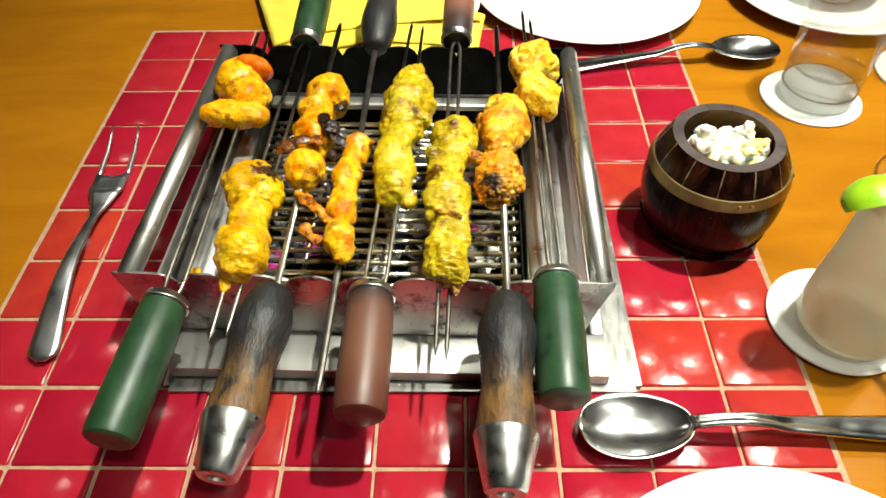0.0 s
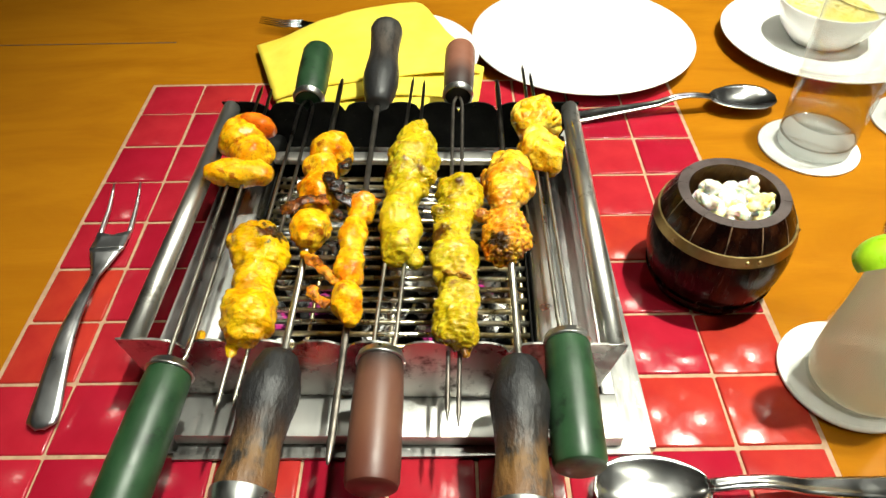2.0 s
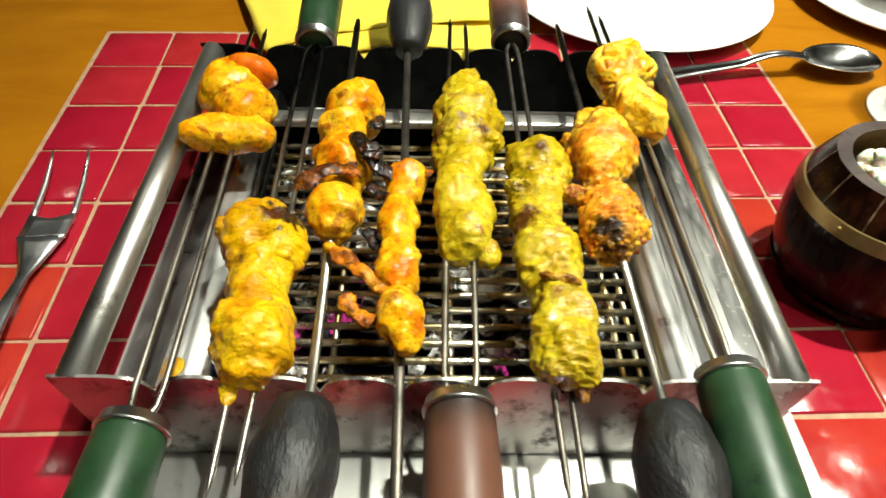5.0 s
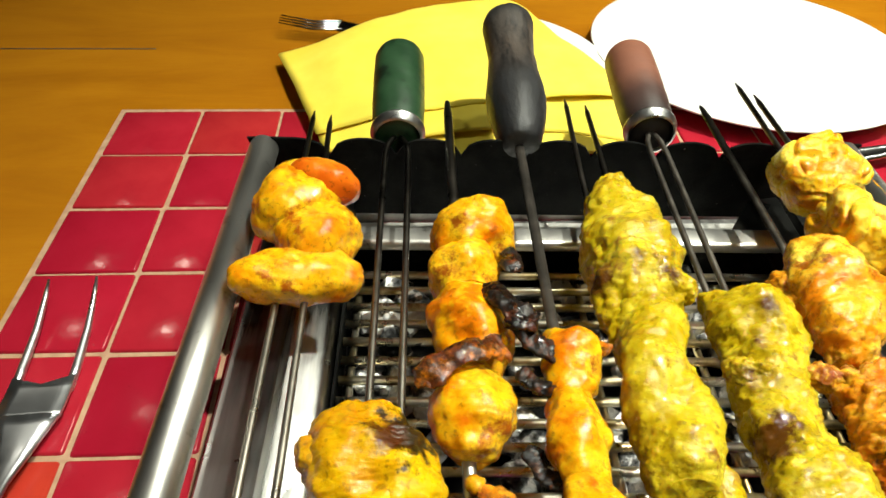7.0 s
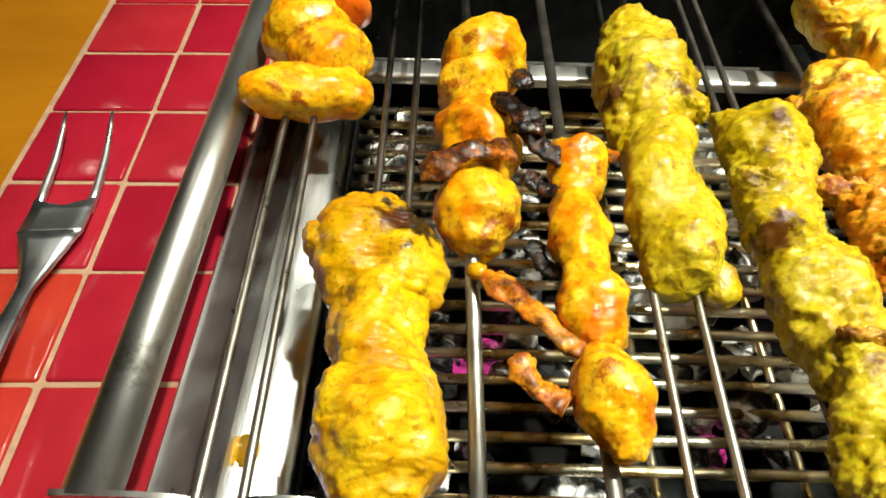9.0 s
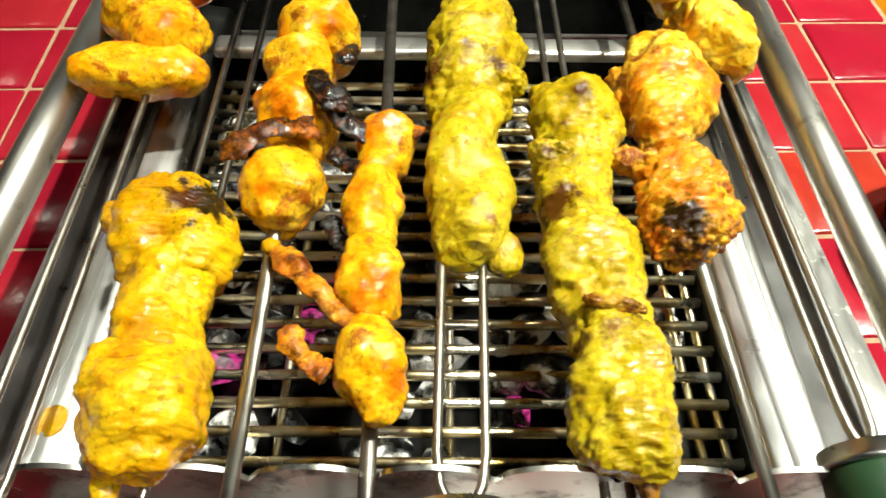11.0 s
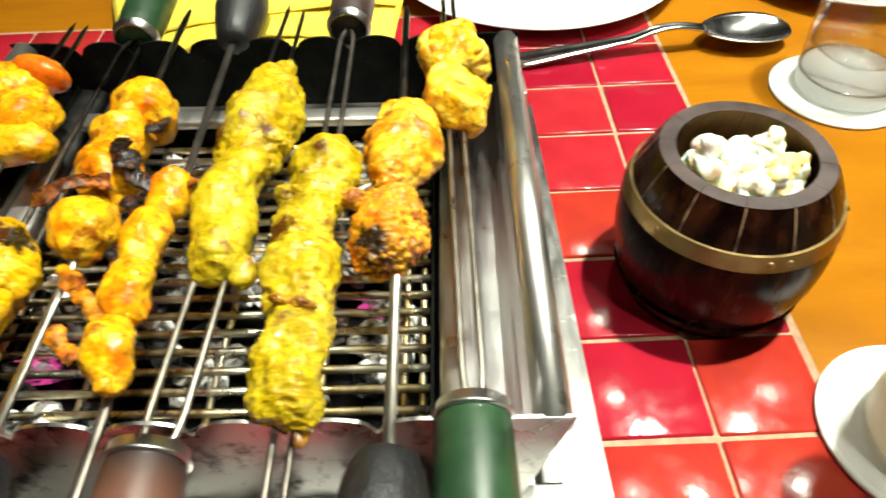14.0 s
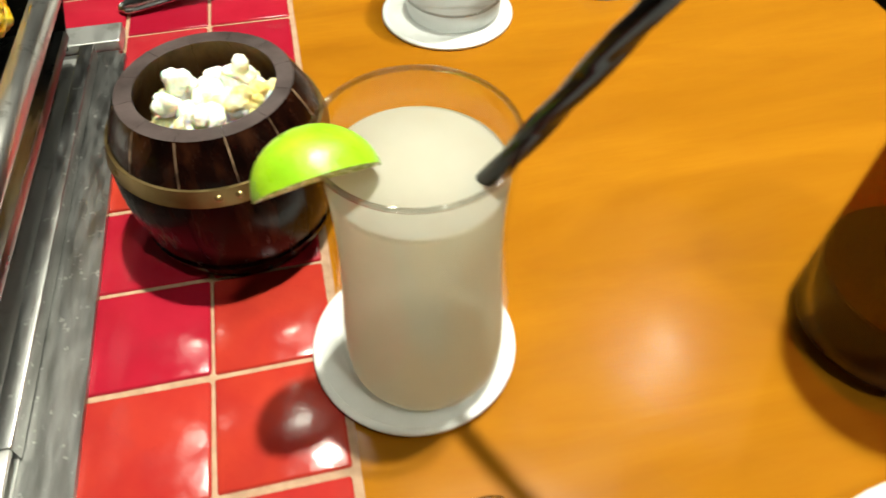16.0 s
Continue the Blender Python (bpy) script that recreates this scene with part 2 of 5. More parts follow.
M_BRASS = surface("dull_brass", [(0.3, (0.20, 0.13, 0.045)), (0.7, (0.36, 0.26, 0.11))], 60, (0.28, 0.45), 1.0, (300, 0.15, 0.0003))
M_POP = surface("popcorn_white", [(0.36, (0.86, 0.72, 0.36)), (0.44, (0.90, 0.87, 0.74)), (0.7, (0.94, 0.93, 0.86))], 90, (0.6, 0.8), sss=0.6, bumps=(500, 0.5, 0.001))
M_POP_YELLOW = surface("popcorn_buttery", [(0.35, (0.88, 0.66, 0.16)), (0.65, (0.92, 0.86, 0.58))], 90, (0.5, 0.7), sss=0.2, bumps=(500, 0.5, 0.001))
M_GLASS = thin_glass("clear_glass", (0.97, 0.975, 0.97))
M_RIM = thin_glass("glass_rim", (0.86, 0.86, 0.84), (0.15, 0.25, 0.4, 0.6))
M_TUMBLER = thin_glass("tumbler_glass", (0.94, 0.95, 0.945), (0.07, 0.13, 0.42, 0.8))
M_WATER = thin_glass("water", (0.985, 0.99, 0.985))


def cloudy(name, stops, through, seen):
    """A milky liquid: it scatters light through itself and lets a little be seen through."""
    m, nt, p = nodes_of(name)
    col = ramp(nt, noise_tex(nt, 30, 4), stops)
    dif, trl, clear = (nt.nodes.new(k) for k in ("ShaderNodeBsdfDiffuse", "ShaderNodeBsdfTranslucent", "ShaderNodeBsdfTransparent"))
    a, b = nt.nodes.new("ShaderNodeMixShader"), nt.nodes.new("ShaderNodeMixShader")
    nt.links.new(col, dif.inputs[0])
    nt.links.new(col, trl.inputs[0])
    clear.inputs[0].default_value = (*through, 1)
    a.inputs[0].default_value, b.inputs[0].default_value = 0.60, seen
    nt.links.new(dif.outputs[0], a.inputs[1])
    nt.links.new(trl.outputs[0], a.inputs[2])
    nt.links.new(a.outputs[0], b.inputs[1])
    nt.links.new(clear.outputs[0], b.inputs[2])
    nt.links.new(b.outputs[0], nt.nodes["Material Output"].inputs[0])
    return m


M_LIME_DRINK = cloudy("cloudy_lime_drink", [(0.3, (0.80, 0.77, 0.64)), (0.7, (0.86, 0.84, 0.72))], (0.92, 0.90, 0.82), 0.15)
M_COLA_TOP = cloudy("amber_drink", [(0.3, (0.05, 0.008, 0.0006)), (0.7, (0.10, 0.018, 0.001))], (0.62, 0.17, 0.012), 0.60)
# white body colour stands in for the coaster refracted in the glass foot
M_GLASS_BASE = cloudy("glass_painted_refraction", [(0.3, (0.80, 0.81, 0.80)), (0.7, (0.88, 0.89, 0.88))], (0.97, 0.97, 0.96), 0.35)
M_LIME_RIND = surface("lime_rind", [(0.3, (0.22, 0.46, 0.006)), (0.7, (0.38, 0.62, 0.02))], 90, (0.25, 0.4), bumps=(500, 0.4, 0.0005), sss=0.15)
M_LIME_FLESH = surface("lime_flesh", [(0.3, (0.46, 0.56, 0.10)), (0.7, (0.62, 0.68, 0.22))], 160, (0.2, 0.35), sss=0.4)
M_STRAW = surface("black_plastic_straw", [(0.3, (0.003, 0.003, 0.003)), (0.7, (0.007, 0.007, 0.007))], 50, (0.14, 0.22), spec=0.45)
M_COLA = surface("dark_brown_drink", [(0.3, (0.006, 0.0015, 0.001)), (0.7, (0.014, 0.003, 0.0015))], 20, (0.3, 0.4), spec=0.05)
M_CURRY = surface("yellow_sauce", [(0.3, (0.66, 0.50, 0.08)), (0.7, (0.80, 0.70, 0.25))], 60, (0.2, 0.4), bumps=(120, 0.4, 0.002))
M_ASH = surface("ashy_charcoal", [(0.44, (0.003, 0.003, 0.003)), (0.485, (0.10, 0.10, 0.10)), (0.53, (0.85, 0.84, 0.83))], 62, (0.8, 0.95), bumps=(220, 0.8, 0.002), detail=7)
M_WALL = surface("room_wall_paint", [(0.3, (0.08, 0.05, 0.03)), (0.7, (0.12, 0.075, 0.045))], 3, (0.7, 0.9))
M_FLOOR = surface("dark_room_floor", [(0.3, (0.02, 0.014, 0.010)), (0.7, (0.045, 0.03, 0.02))], 4, (0.4, 0.6))
M_CEIL = surface("room_ceiling_paint", [(0.3, (0.20, 0.19, 0.165)), (0.7, (0.25, 0.23, 0.205))], 2, (0.7, 0.9))


def glow_coal():
    m, nt, p = nodes_of("glowing_ember")
    nt.links.new(ramp(nt, noise_tex(nt, 120, 5), [(0.35, (0.02, 0.01, 0.015)), (0.7, (0.35, 0.25, 0.3))]), p.inputs["Base Color"])
    e = ramp(nt, noise_tex(nt, 160, 4), [(0.46, (0, 0, 0)), (0.58, (0.8, 0.05, 0.32))])
    nt.links.new(e, p.inputs["Emission Color"])
    p.inputs["Emission Strength"].default_value = 0.8
    return m


M_EMBER = glow_coal()


BROWN, BLACK = (0.075, 0.020, 0.003), (0.005, 0.003, 0.002)


def food(name, stops, scale, char=(0.63, 0.72), char_colour=(0.05, 0.012, 0.004), rough=(0.22, 0.45), cscale=75, spots=(), bstrength=0.7, fleck=0.4, crust=0.6):
    """Roasted food: mottled colour, browned patches and ridges, dark flecks; spots: rows of (place, radius, colour) that are scorched."""
    m, nt, p = nodes_of(name)
    col = ramp(nt, noise_tex(nt, scale, 5, 0.55), stops)
    pale = ramp(nt, noise_tex(nt, scale * 2.2, 6, 0.65), [(0.54, (0, 0, 0)), (0.66, (0.45,) * 3)])
    col = mixc(nt, pale, col, tuple(min(0.88, c * 1.2) for c in stops[-1][1]))
    deep = ramp(nt, noise_tex(nt, scale * 3.1, 6, 0.7), [(0.34, (0.30,) * 3), (0.45, (0, 0, 0))])
    col = mixc(nt, deep, col, tuple(c * 0.62 for c in stops[0][1]))
    br = ramp(nt, noise_tex(nt, cscale, 8, 0.74), [(char[0] - 0.065, (0, 0, 0)), (char[1] - 0.08, (0.92,) * 3)])
    col = mixc(nt, br, col, char_colour)
    geo = nt.nodes.new("ShaderNodeNewGeometry")
    ma = nt.nodes.new("ShaderNodeMath")
    ma.operation = "MULTIPLY_ADD"
    nt.links.new(noise_tex(nt, 110, 6, 0.7), ma.inputs[0])
    ma.inputs[1].default_value = 0.5
    nt.links.new(geo.outputs["Pointiness"], ma.inputs[2])
    rid = ramp(nt, ma.outputs[0], [(0.79, (0, 0, 0)), (0.86, (crust,) * 3)])
    col = mixc(nt, rid, col, char_colour)
    fl = ramp(nt, noise_tex(nt, 380, 3, 0.6), [(0.59, (0, 0, 0)), (0.63, (fleck,) * 3)])
    col = mixc(nt, fl, col, (0.10, 0.025, 0.004))
    for place, radius, tone in spots:
        tc = nt.nodes.new("ShaderNodeTexCoord")
        vm = nt.nodes.new("ShaderNodeVectorMath")
        vm.operation = "DISTANCE"
        nt.links.new(tc.outputs["Object"], vm.inputs[0])
        vm.inputs[1].default_value = place
        mb = nt.nodes.new("ShaderNodeMath")
        mb.operation = "MULTIPLY_ADD"
        nt.links.new(noise_tex(nt, 190, 6, 0.72), mb.inputs[0])
        mb.inputs[1].default_value = radius * 3.2
        nt.links.new(vm.outputs["Value"], mb.inputs[2])
        sc = ramp(nt, mb.outputs[0], [(radius * 2.42, (0.97,) * 3), (radius * 2.66, (0, 0, 0))])
        col = mixc(nt, sc, col, tone)
    nt.links.new(col, p.inputs["Base Color"])
    nt.links.new(ramp(nt, noise_tex(nt, 130, 4), [(0.42, (rough[0] * 0.7,) * 3), (0.60, (rough[1],) * 3)]), p.inputs["Roughness"])
    p.inputs["Subsurface Weight"].default_value, p.inputs["Subsurface Scale"].default_value = 0.34, 0.003
    p.inputs["Subsurface Radius"].default_value = (1.0, 0.45, 0.12)
    p.inputs["Coat Weight"].default_value, p.inputs["Coat Roughness"].default_value = 0.28, 0.06
    p.inputs["Specular IOR Level"].default_value = 0.28
    bump(nt, p, noise_tex(nt, 430, 5, 0.62), bstrength * 0.55, 0.0016)
    return m


YEL = [(0.36, (0.46, 0.17, 0.002)), (0.48, (0.60, 0.30, 0.002)), (0.62, (0.70, 0.42, 0.004))]
ORA = [(0.36, (0.66, 0.17, 0.002)), (0.5, (0.80, 0.36, 0.004)), (0.66, (0.88, 0.54, 0.012))]
SHR = [(0.38, (0.66, 0.17, 0.002)), (0.48, (0.78, 0.34, 0.003)), (0.62, (0.86, 0.54, 0.015))]
GRN = [(0.36, (0.42, 0.28, 0.004)), (0.5, (0.50, 0.36, 0.006)), (0.64, (0.64, 0.51, 0.030))]
PAN = [(0.40, (0.70, 0.28, 0.003)), (0.50, (0.82, 0.50, 0.012)), (0.62, (0.86, 0.68, 0.10))]
F_YELLOW = food("yellow_marinade", YEL, 50, (0.68, 0.80), (0.34, 0.11, 0.004))
F_YELLOW_BURNT = food("yellow_marinade_burnt", YEL, 50, (0.68, 0.80), (0.34, 0.11, 0.004), spots=(((0.0080, -0.0410, 0.0180), 0.0098, BLACK), ((0.001, -0.043, 0.019), 0.0050, BROWN)))
F_YELLOW_GLAZED = food("yellow_marinade_glazed", [(0.36, (0.60, 0.22, 0.002)), (0.50, (0.70, 0.36, 0.003)), (0.64, (0.76, 0.48, 0.008))], 45, (0.66, 0.80), (0.34, 0.09, 0.004), (0.16, 0.34))
F_ORANGE = food("orange_marinade", ORA, 70, (0.60, 0.72), (0.34, 0.05, 0.004), (0.14, 0.35), bstrength=0.45)
F_SHRIMP = food("grilled_shrimp", SHR, 75, (0.60, 0.72), (0.30, 0.05, 0.006), (0.14, 0.34), bstrength=0.5)
F_GREEN = food("green_herb_kebab", GRN, 75, (0.58, 0.72), (0.20, 0.075, 0.015), (0.25, 0.5))
F_KEBAB_A = food("green_kebab_twisted", GRN, 75, (0.62, 0.74), (0.22, 0.085, 0.012), (0.22, 0.45), spots=(((-0.009, 0.020, 0.012), 0.0055, BROWN), ((0.014, 0.016, 0.021), 0.0055, BROWN), ((0.004, 0.022, 0.024), 0.0040, BROWN), ((0.016, 0.060, 0.006), 0.0045, BROWN), ((0.018, 0.040, 0.004), 0.005, BROWN)))
F_KEBAB_B = food("green_kebab_scorched", GRN, 75, (0.62, 0.74), (0.22, 0.085, 0.012), (0.22, 0.45), spots=(((-0.010, -0.024, 0.016), 0.0060, BROWN), ((-0.011, -0.044, 0.012), 0.0065, BROWN), ((-0.012, -0.060, 0.009), 0.0060, BROWN), ((-0.003, -0.043, 0.021), 0.0035, BROWN), ((-0.002, -0.086, 0.022), 0.0045, BROWN), ((0.006, -0.083, 0.018), 0.0045, BROWN), ((0.002, 0.000, 0.020), 0.0040, BROWN), ((-0.006, -0.011, 0.020), 0.0035, BROWN), ((0.000, -0.115, 0.006), 0.006, BROWN)))
F_CRUST = food("browned_kebab_crust", [(0.38, (0.10, 0.030, 0.006)), (0.52, (0.30, 0.12, 0.008)), (0.66, (0.46, 0.26, 0.010))], 120, (0.58, 0.70), (0.05, 0.014, 0.004), (0.3, 0.5))
F_CHICKEN = food("red_orange_chicken", [(0.38, (0.58, 0.14, 0.004)), (0.5, (0.76, 0.31, 0.010)), (0.64, (0.84, 0.50, 0.03))], 70, (0.56, 0.70), (0.22, 0.03, 0.004), (0.18, 0.42), bstrength=0.9)
F_CHICKEN_BURNT = food("red_orange_chicken_burnt", [(0.38, (0.58, 0.14, 0.004)), (0.5, (0.76, 0.31, 0.010)), (0.64, (0.84, 0.50, 0.03))], 70, (0.56, 0.70), (0.22, 0.03, 0.004), (0.18, 0.42), bstrength=0.9, spots=(((-0.0090, -0.0500, 0.0130), 0.0066, BLACK), ((-0.004, -0.0545, 0.006), 0.0055, BROWN)))
F_CHICKEN_PALE = food("orange_chicken_pale", [(0.38, (0.66, 0.20, 0.004)), (0.5, (0.80, 0.40, 0.014)), (0.62, (0.86, 0.60, 0.06))], 60, (0.58, 0.70), (0.26, 0.05, 0.004), (0.16, 0.36))
F_PANEER = food("yellow_paneer", PAN, 70, (0.62, 0.75), (0.46, 0.14, 0.008), (0.3, 0.5))
F_PEPPER = food("roasted_pepper", [(0.3, (0.66, 0.10, 0.004)), (0.7, (0.80, 0.22, 0.010))], 40, (0.68, 0.8), (0.3, 0.04, 0.004), (0.12, 0.25), bstrength=0.15)
F_CHAR = food("charred_tail", [(0.42, (0.004, 0.003, 0.003)), (0.60, (0.018, 0.007, 0.004)), (0.78, (0.20, 0.04, 0.006))], 90, (0.5, 0.65), (0.006, 0.005, 0.004), (0.3, 0.55))
F_TAIL_CHAR = food("charred_orange_tail", [(0.42, (0.012, 0.008, 0.005)), (0.50, (0.14, 0.03, 0.006)), (0.60, (0.58, 0.17, 0.008))], 70, (0.52, 0.66), (0.010, 0.006, 0.004), (0.2, 0.45))
F_TAIL = food("browned_tail", [(0.38, (0.10, 0.02, 0.005)), (0.5, (0.56, 0.15, 0.006)), (0.64, (0.74, 0.32, 0.012))], 80, (0.55, 0.7), (0.03, 0.01, 0.005), (0.2, 0.45))

# ---- mesh helpers ----


def root(name, at, label, category, group="", kind=""):
    ob = new(name)
    ob.location = at
    ob.empty_display_size = 0.01
    return tagged(ob, label, category, group, kind)


def base_of(ob):
    while ob.parent:
        ob = ob.parent
    return Vector(ob.location)


def part(name, bm, material, parent=None, label="", smooth=True):
    """Links a bmesh given in world places as one mesh under its thing or part."""
    if parent:
        bmesh.ops.translate(bm, verts=bm.verts, vec=-base_of(parent))
    bmesh.ops.recalc_face_normals(bm, faces=bm.faces)
    me = bpy.data.meshes.new(name)
    bm.to_mesh(me)
    bm.free()
    if smooth:
        for f in me.polygons:
            f.use_smooth = True
    me.materials.append(material)
    ob = new(name, me)
    if parent:
        ob.parent = parent
    if label:
        tagged(ob, label)
    return ob


def auto_smooth(ob, angle=35):
    """Sharp where two faces meet at more than that angle."""
    me = ob.data
    bm = bmesh.new()
    bm.from_mesh(me)
    for e in bm.edges:
        if len(e.link_faces) == 2 and e.calc_face_angle(0) > radians(angle):
            e.smooth = False
    bm.to_mesh(me)
    bm.free()
    return ob


def slab(x0, x1, y0, y1, z0, z1, bevel=0.0, seg=2):
    bm = bmesh.new()
    bmesh.ops.create_cube(bm, size=1, matrix=Matrix.Translation(((x0 + x1) / 2, (y0 + y1) / 2, (z0 + z1) / 2)) @ Matrix.Diagonal((x1 - x0, y1 - y0, z1 - z0, 1)))
    if bevel:
        bmesh.ops.bevel(bm, geom=bm.edges[:], offset=bevel, segments=seg, affect="EDGES", profile=0.5)
    return bm


def lathe(profile, at=(0, 0, 0), axis=None, seg=48, closed=True):
    """Turns (radius, height) points round z, or round axis (a Vector) from at."""
    bm = bmesh.new()
    turn = (Vector(axis).to_track_quat("Z", "Y").to_matrix().to_4x4() if axis else Matrix())
    m = Matrix.Translation(at) @ turn
    rings = []
    for r, h in profile:
        if r < 1e-6:
            rings.append([bm.verts.new(m @ Vector((0, 0, h)))])
        else:
            rings.append([bm.verts.new(m @ Vector((r * math.cos(2 * math.pi * k / seg), r * math.sin(2 * math.pi * k / seg), h))) for k in range(seg)])
    for a, b in zip(rings, rings[1:]):
        for k in range(seg):
            j = (k + 1) % seg
            if len(a) == 1 and len(b) == 1:
                continue
            if len(a) == 1:
                bm.faces.new((a[0], b[k], b[j]))
            elif len(b) == 1:
                bm.faces.new((a[k], b[0], a[j]))
            else:
                bm.faces.new((a[k], b[k], b[j], a[j]))
    return bm


def tube(points, radius, seg=10, taper=None, flat=1.0, bm=None):
    """A round rod along points; taper: radius factors point by point; flat: height over width."""
    bm = bm or bmesh.new()
    pts = [Vector(p) for p in points]
    rings = []
    for i, p in enumerate(pts):
        d = (pts[min(i + 1, len(pts) - 1)] - pts[max(i - 1, 0)]).normalized()
        side = d.cross(Vector((0, 0, 1)))
        side = side.normalized() if side.length > 1e-4 else Vector((1, 0, 0))
        up = side.cross(d).normalized()
        r = radius * (taper[i] if taper else 1)
        rings.append([bm.verts.new(p + side * r * math.cos(2 * math.pi * k / seg) + up * r * flat * math.sin(2 * math.pi * k / seg)) for k in range(seg)])
    for a, b in zip(rings, rings[1:]):
        for k in range(seg):
            bm.faces.new((a[k], a[(k + 1) % seg], b[(k + 1) % seg], b[k]))
    bm.faces.new(rings[0])
    bm.faces.new(rings[-1][::-1])
    return bm


def lerp(a, b, f):
    return a + (b - a) * f


def spline(keys, n):
    """n + 1 smooth samples through rows of numbers."""
    k = [np.array(r, float) for r in keys]
    out = []
    for i in range(n + 1):
        u = i / n * (len(k) - 1)
        j = min(int(u), len(k) - 2)
        f = u - j
        p0, p1, p2, p3 = k[max(j - 1, 0)], k[j], k[j + 1], k[min(j + 2, len(k) - 1)]
        out.append(0.5 * (2 * p1 + (p2 - p0) * f + (2 * p0 - 5 * p1 + 4 * p2 - p3) * f * f + (3 * p1 - p0 - 3 * p2 + p3) * f ** 3))
    return out


def rough_up(bm, amount, freq, seed, grain=0.3, crease=0.4):
    """Pushes the surface in and out by soft swells, fine grain and a few pinched creases."""
    off = Vector((seed * 7.31, seed * 3.17, seed * 1.93))
    bm.normal_update()
    moves = []
    for v in bm.verts:
        q = v.co * freq + off
        n = noise.noise(q * 0.8) * 1.0 + noise.noise(q * 1.9 + Vector((3, 8, 1))) * 0.42
        n -= crease * math.exp(-(noise.noise(q * 1.15 + Vector((5, 1, 2))) / 0.075) ** 2)
        n += grain * ((0.28 - abs(noise.noise(q * 2.6 + Vector((2, 2, 7))))) * 0.30 + noise.noise(q * 4.4) * 0.45 + noise.noise(q * 9.0) * 0.26 + noise.noise(q * 18.0) * 0.14)
        moves.append(v.normal * n * amount)
    for v, d in zip(bm.verts, moves):
        v.co += d


def lump(at, half, seed, rough=0.16, power=2.0, turn=(0, 0, 0), freq=None, sub=5, grain=0.3, crease=0.12):
    """A rounded chunk with half sizes, boxier as power grows, roughened."""
    bm = bmesh.new()
    bmesh.ops.create_icosphere(bm, subdivisions=sub, radius=1)
    m = Matrix.Translation(at) @ Euler([radians(a) for a in turn]).to_matrix().to_4x4()
    for v in bm.verts:
        c = v.co
        s = (abs(c.x) ** power + abs(c.y) ** power + abs(c.z) ** power) ** (-1 / power)
        v.co = m @ Vector((c.x * s * half[0], c.y * s * half[1], c.z * s * half[2]))
    rough_up(bm, min(half) * rough * 1.7, freq or 0.75 / min(half), seed, grain, crease)
    return bm


def roll_of_mince(keys, seed, rings=150, seg=72, flat=0.85, amount=0.0030, twist=0.0, grain=0.6, crease=0.0, freq=80):
    """Minced meat pressed along a skewer: rows of x, y, z, half width."""
    bm = bmesh.new()
    rows = spline(keys, rings)
    loops = []
    for i, (x, y, z, r) in enumerate(rows):
        end = min(i, rings - i) / 7.0
        r = max(r, 0.001) * (math.sqrt(min(end, 1.0)) if end < 1 else 1)
        ring = []
        for k in range(seg):
            a = 2 * math.pi * k / seg
            q = r * (1 + twist * (abs(math.cos(a * 1.0 + y * 62 + seed)) - 0.6))
            ring.append(bm.verts.new((x + q * math.cos(a), y, z + max(q, 0.0005) * flat * math.sin(a))))
        loops.append(ring)
    for a, b in zip(loops, loops[1:]):
        for k in range(seg):
            bm.faces.new((a[k], a[(k + 1) % seg], b[(k + 1) % seg], b[k]))
    bmesh.ops.remove_doubles(bm, verts=bm.verts, dist=1e-6)
    bmesh.ops.recalc_face_normals(bm, faces=bm.faces)
    rough_up(bm, amount, freq, seed, grain, crease)
    return bm


# ---- the room, closed round the table ----
WOOD_Z = -0.0015
tagged(part("floor", slab(-3, 3.4, -3, 3.4, -0.80, -0.75), M_FLOOR, smooth=False), "dark restaurant floor under the table", "floor", kind="structure")
tagged(part("ceiling", slab(-3, 3.4, -3, 3.4, 2.0, 2.05), M_CEIL, smooth=False), "plain warm ceiling over the dining table", "ceiling", kind="structure")
for nm, b in (("wall_north", (-3, 3.4, 3.4, 3.5)), ("wall_south", (-3, 3.4, -3.1, -3)), ("wall_east", (3.4, 3.5, -3, 3.4)), ("wall_west", (-3.1, -3, -3, 3.4))):
    tagged(part(nm, slab(*b, -0.75, 2.0), M_WALL, smooth=False), "plain warm brown painted dining room wall", "wall", kind="structure")

# ---- table ----
table = root("dining_table", (0.0, 0.0, -0.75), "orange varnished wooden table with red tile inlay", "table")
part("tabletop", slab(-0.72, 0.625, -0.42, 0.72, -0.035, WOOD_Z, 0.004), M_WOOD, table, smooth=False)
part("tabletop_seam", slab(-0.718, -0.2535, 0.2885, 0.2897, WOOD_Z - 0.001, WOOD_Z + 0.0003), M_STAVE_RIM, table, "thin dark joint between boards", smooth=False)
part("grout_bed", slab(-0.2525, 0.2525, -0.4, 0.2025, -0.01, -0.0009), M_GROUT, table, "beige grout between the tiles", smooth=False)
for sx in (-0.66, 0.54):
    for sy in (-0.36, 0.66):
        part("leg", slab(sx - 0.03, sx + 0.03, sy - 0.03, sy + 0.03, -0.75, -0.035, 0.004), M_WOOD, table, smooth=False)

# ---- charcoal grill ----
GF, GB, GL, GR, GTOP = -0.167, 0.070, -0.1370, 0.1320, 0.060
NOTCH = [-0.1070 + 0.0303 * k for k in range(8)]
grill = root("tabletop_charcoal_grill", (0, -0.05, 0.002), "stainless steel tabletop charcoal grill holding eight skewers", "grill")


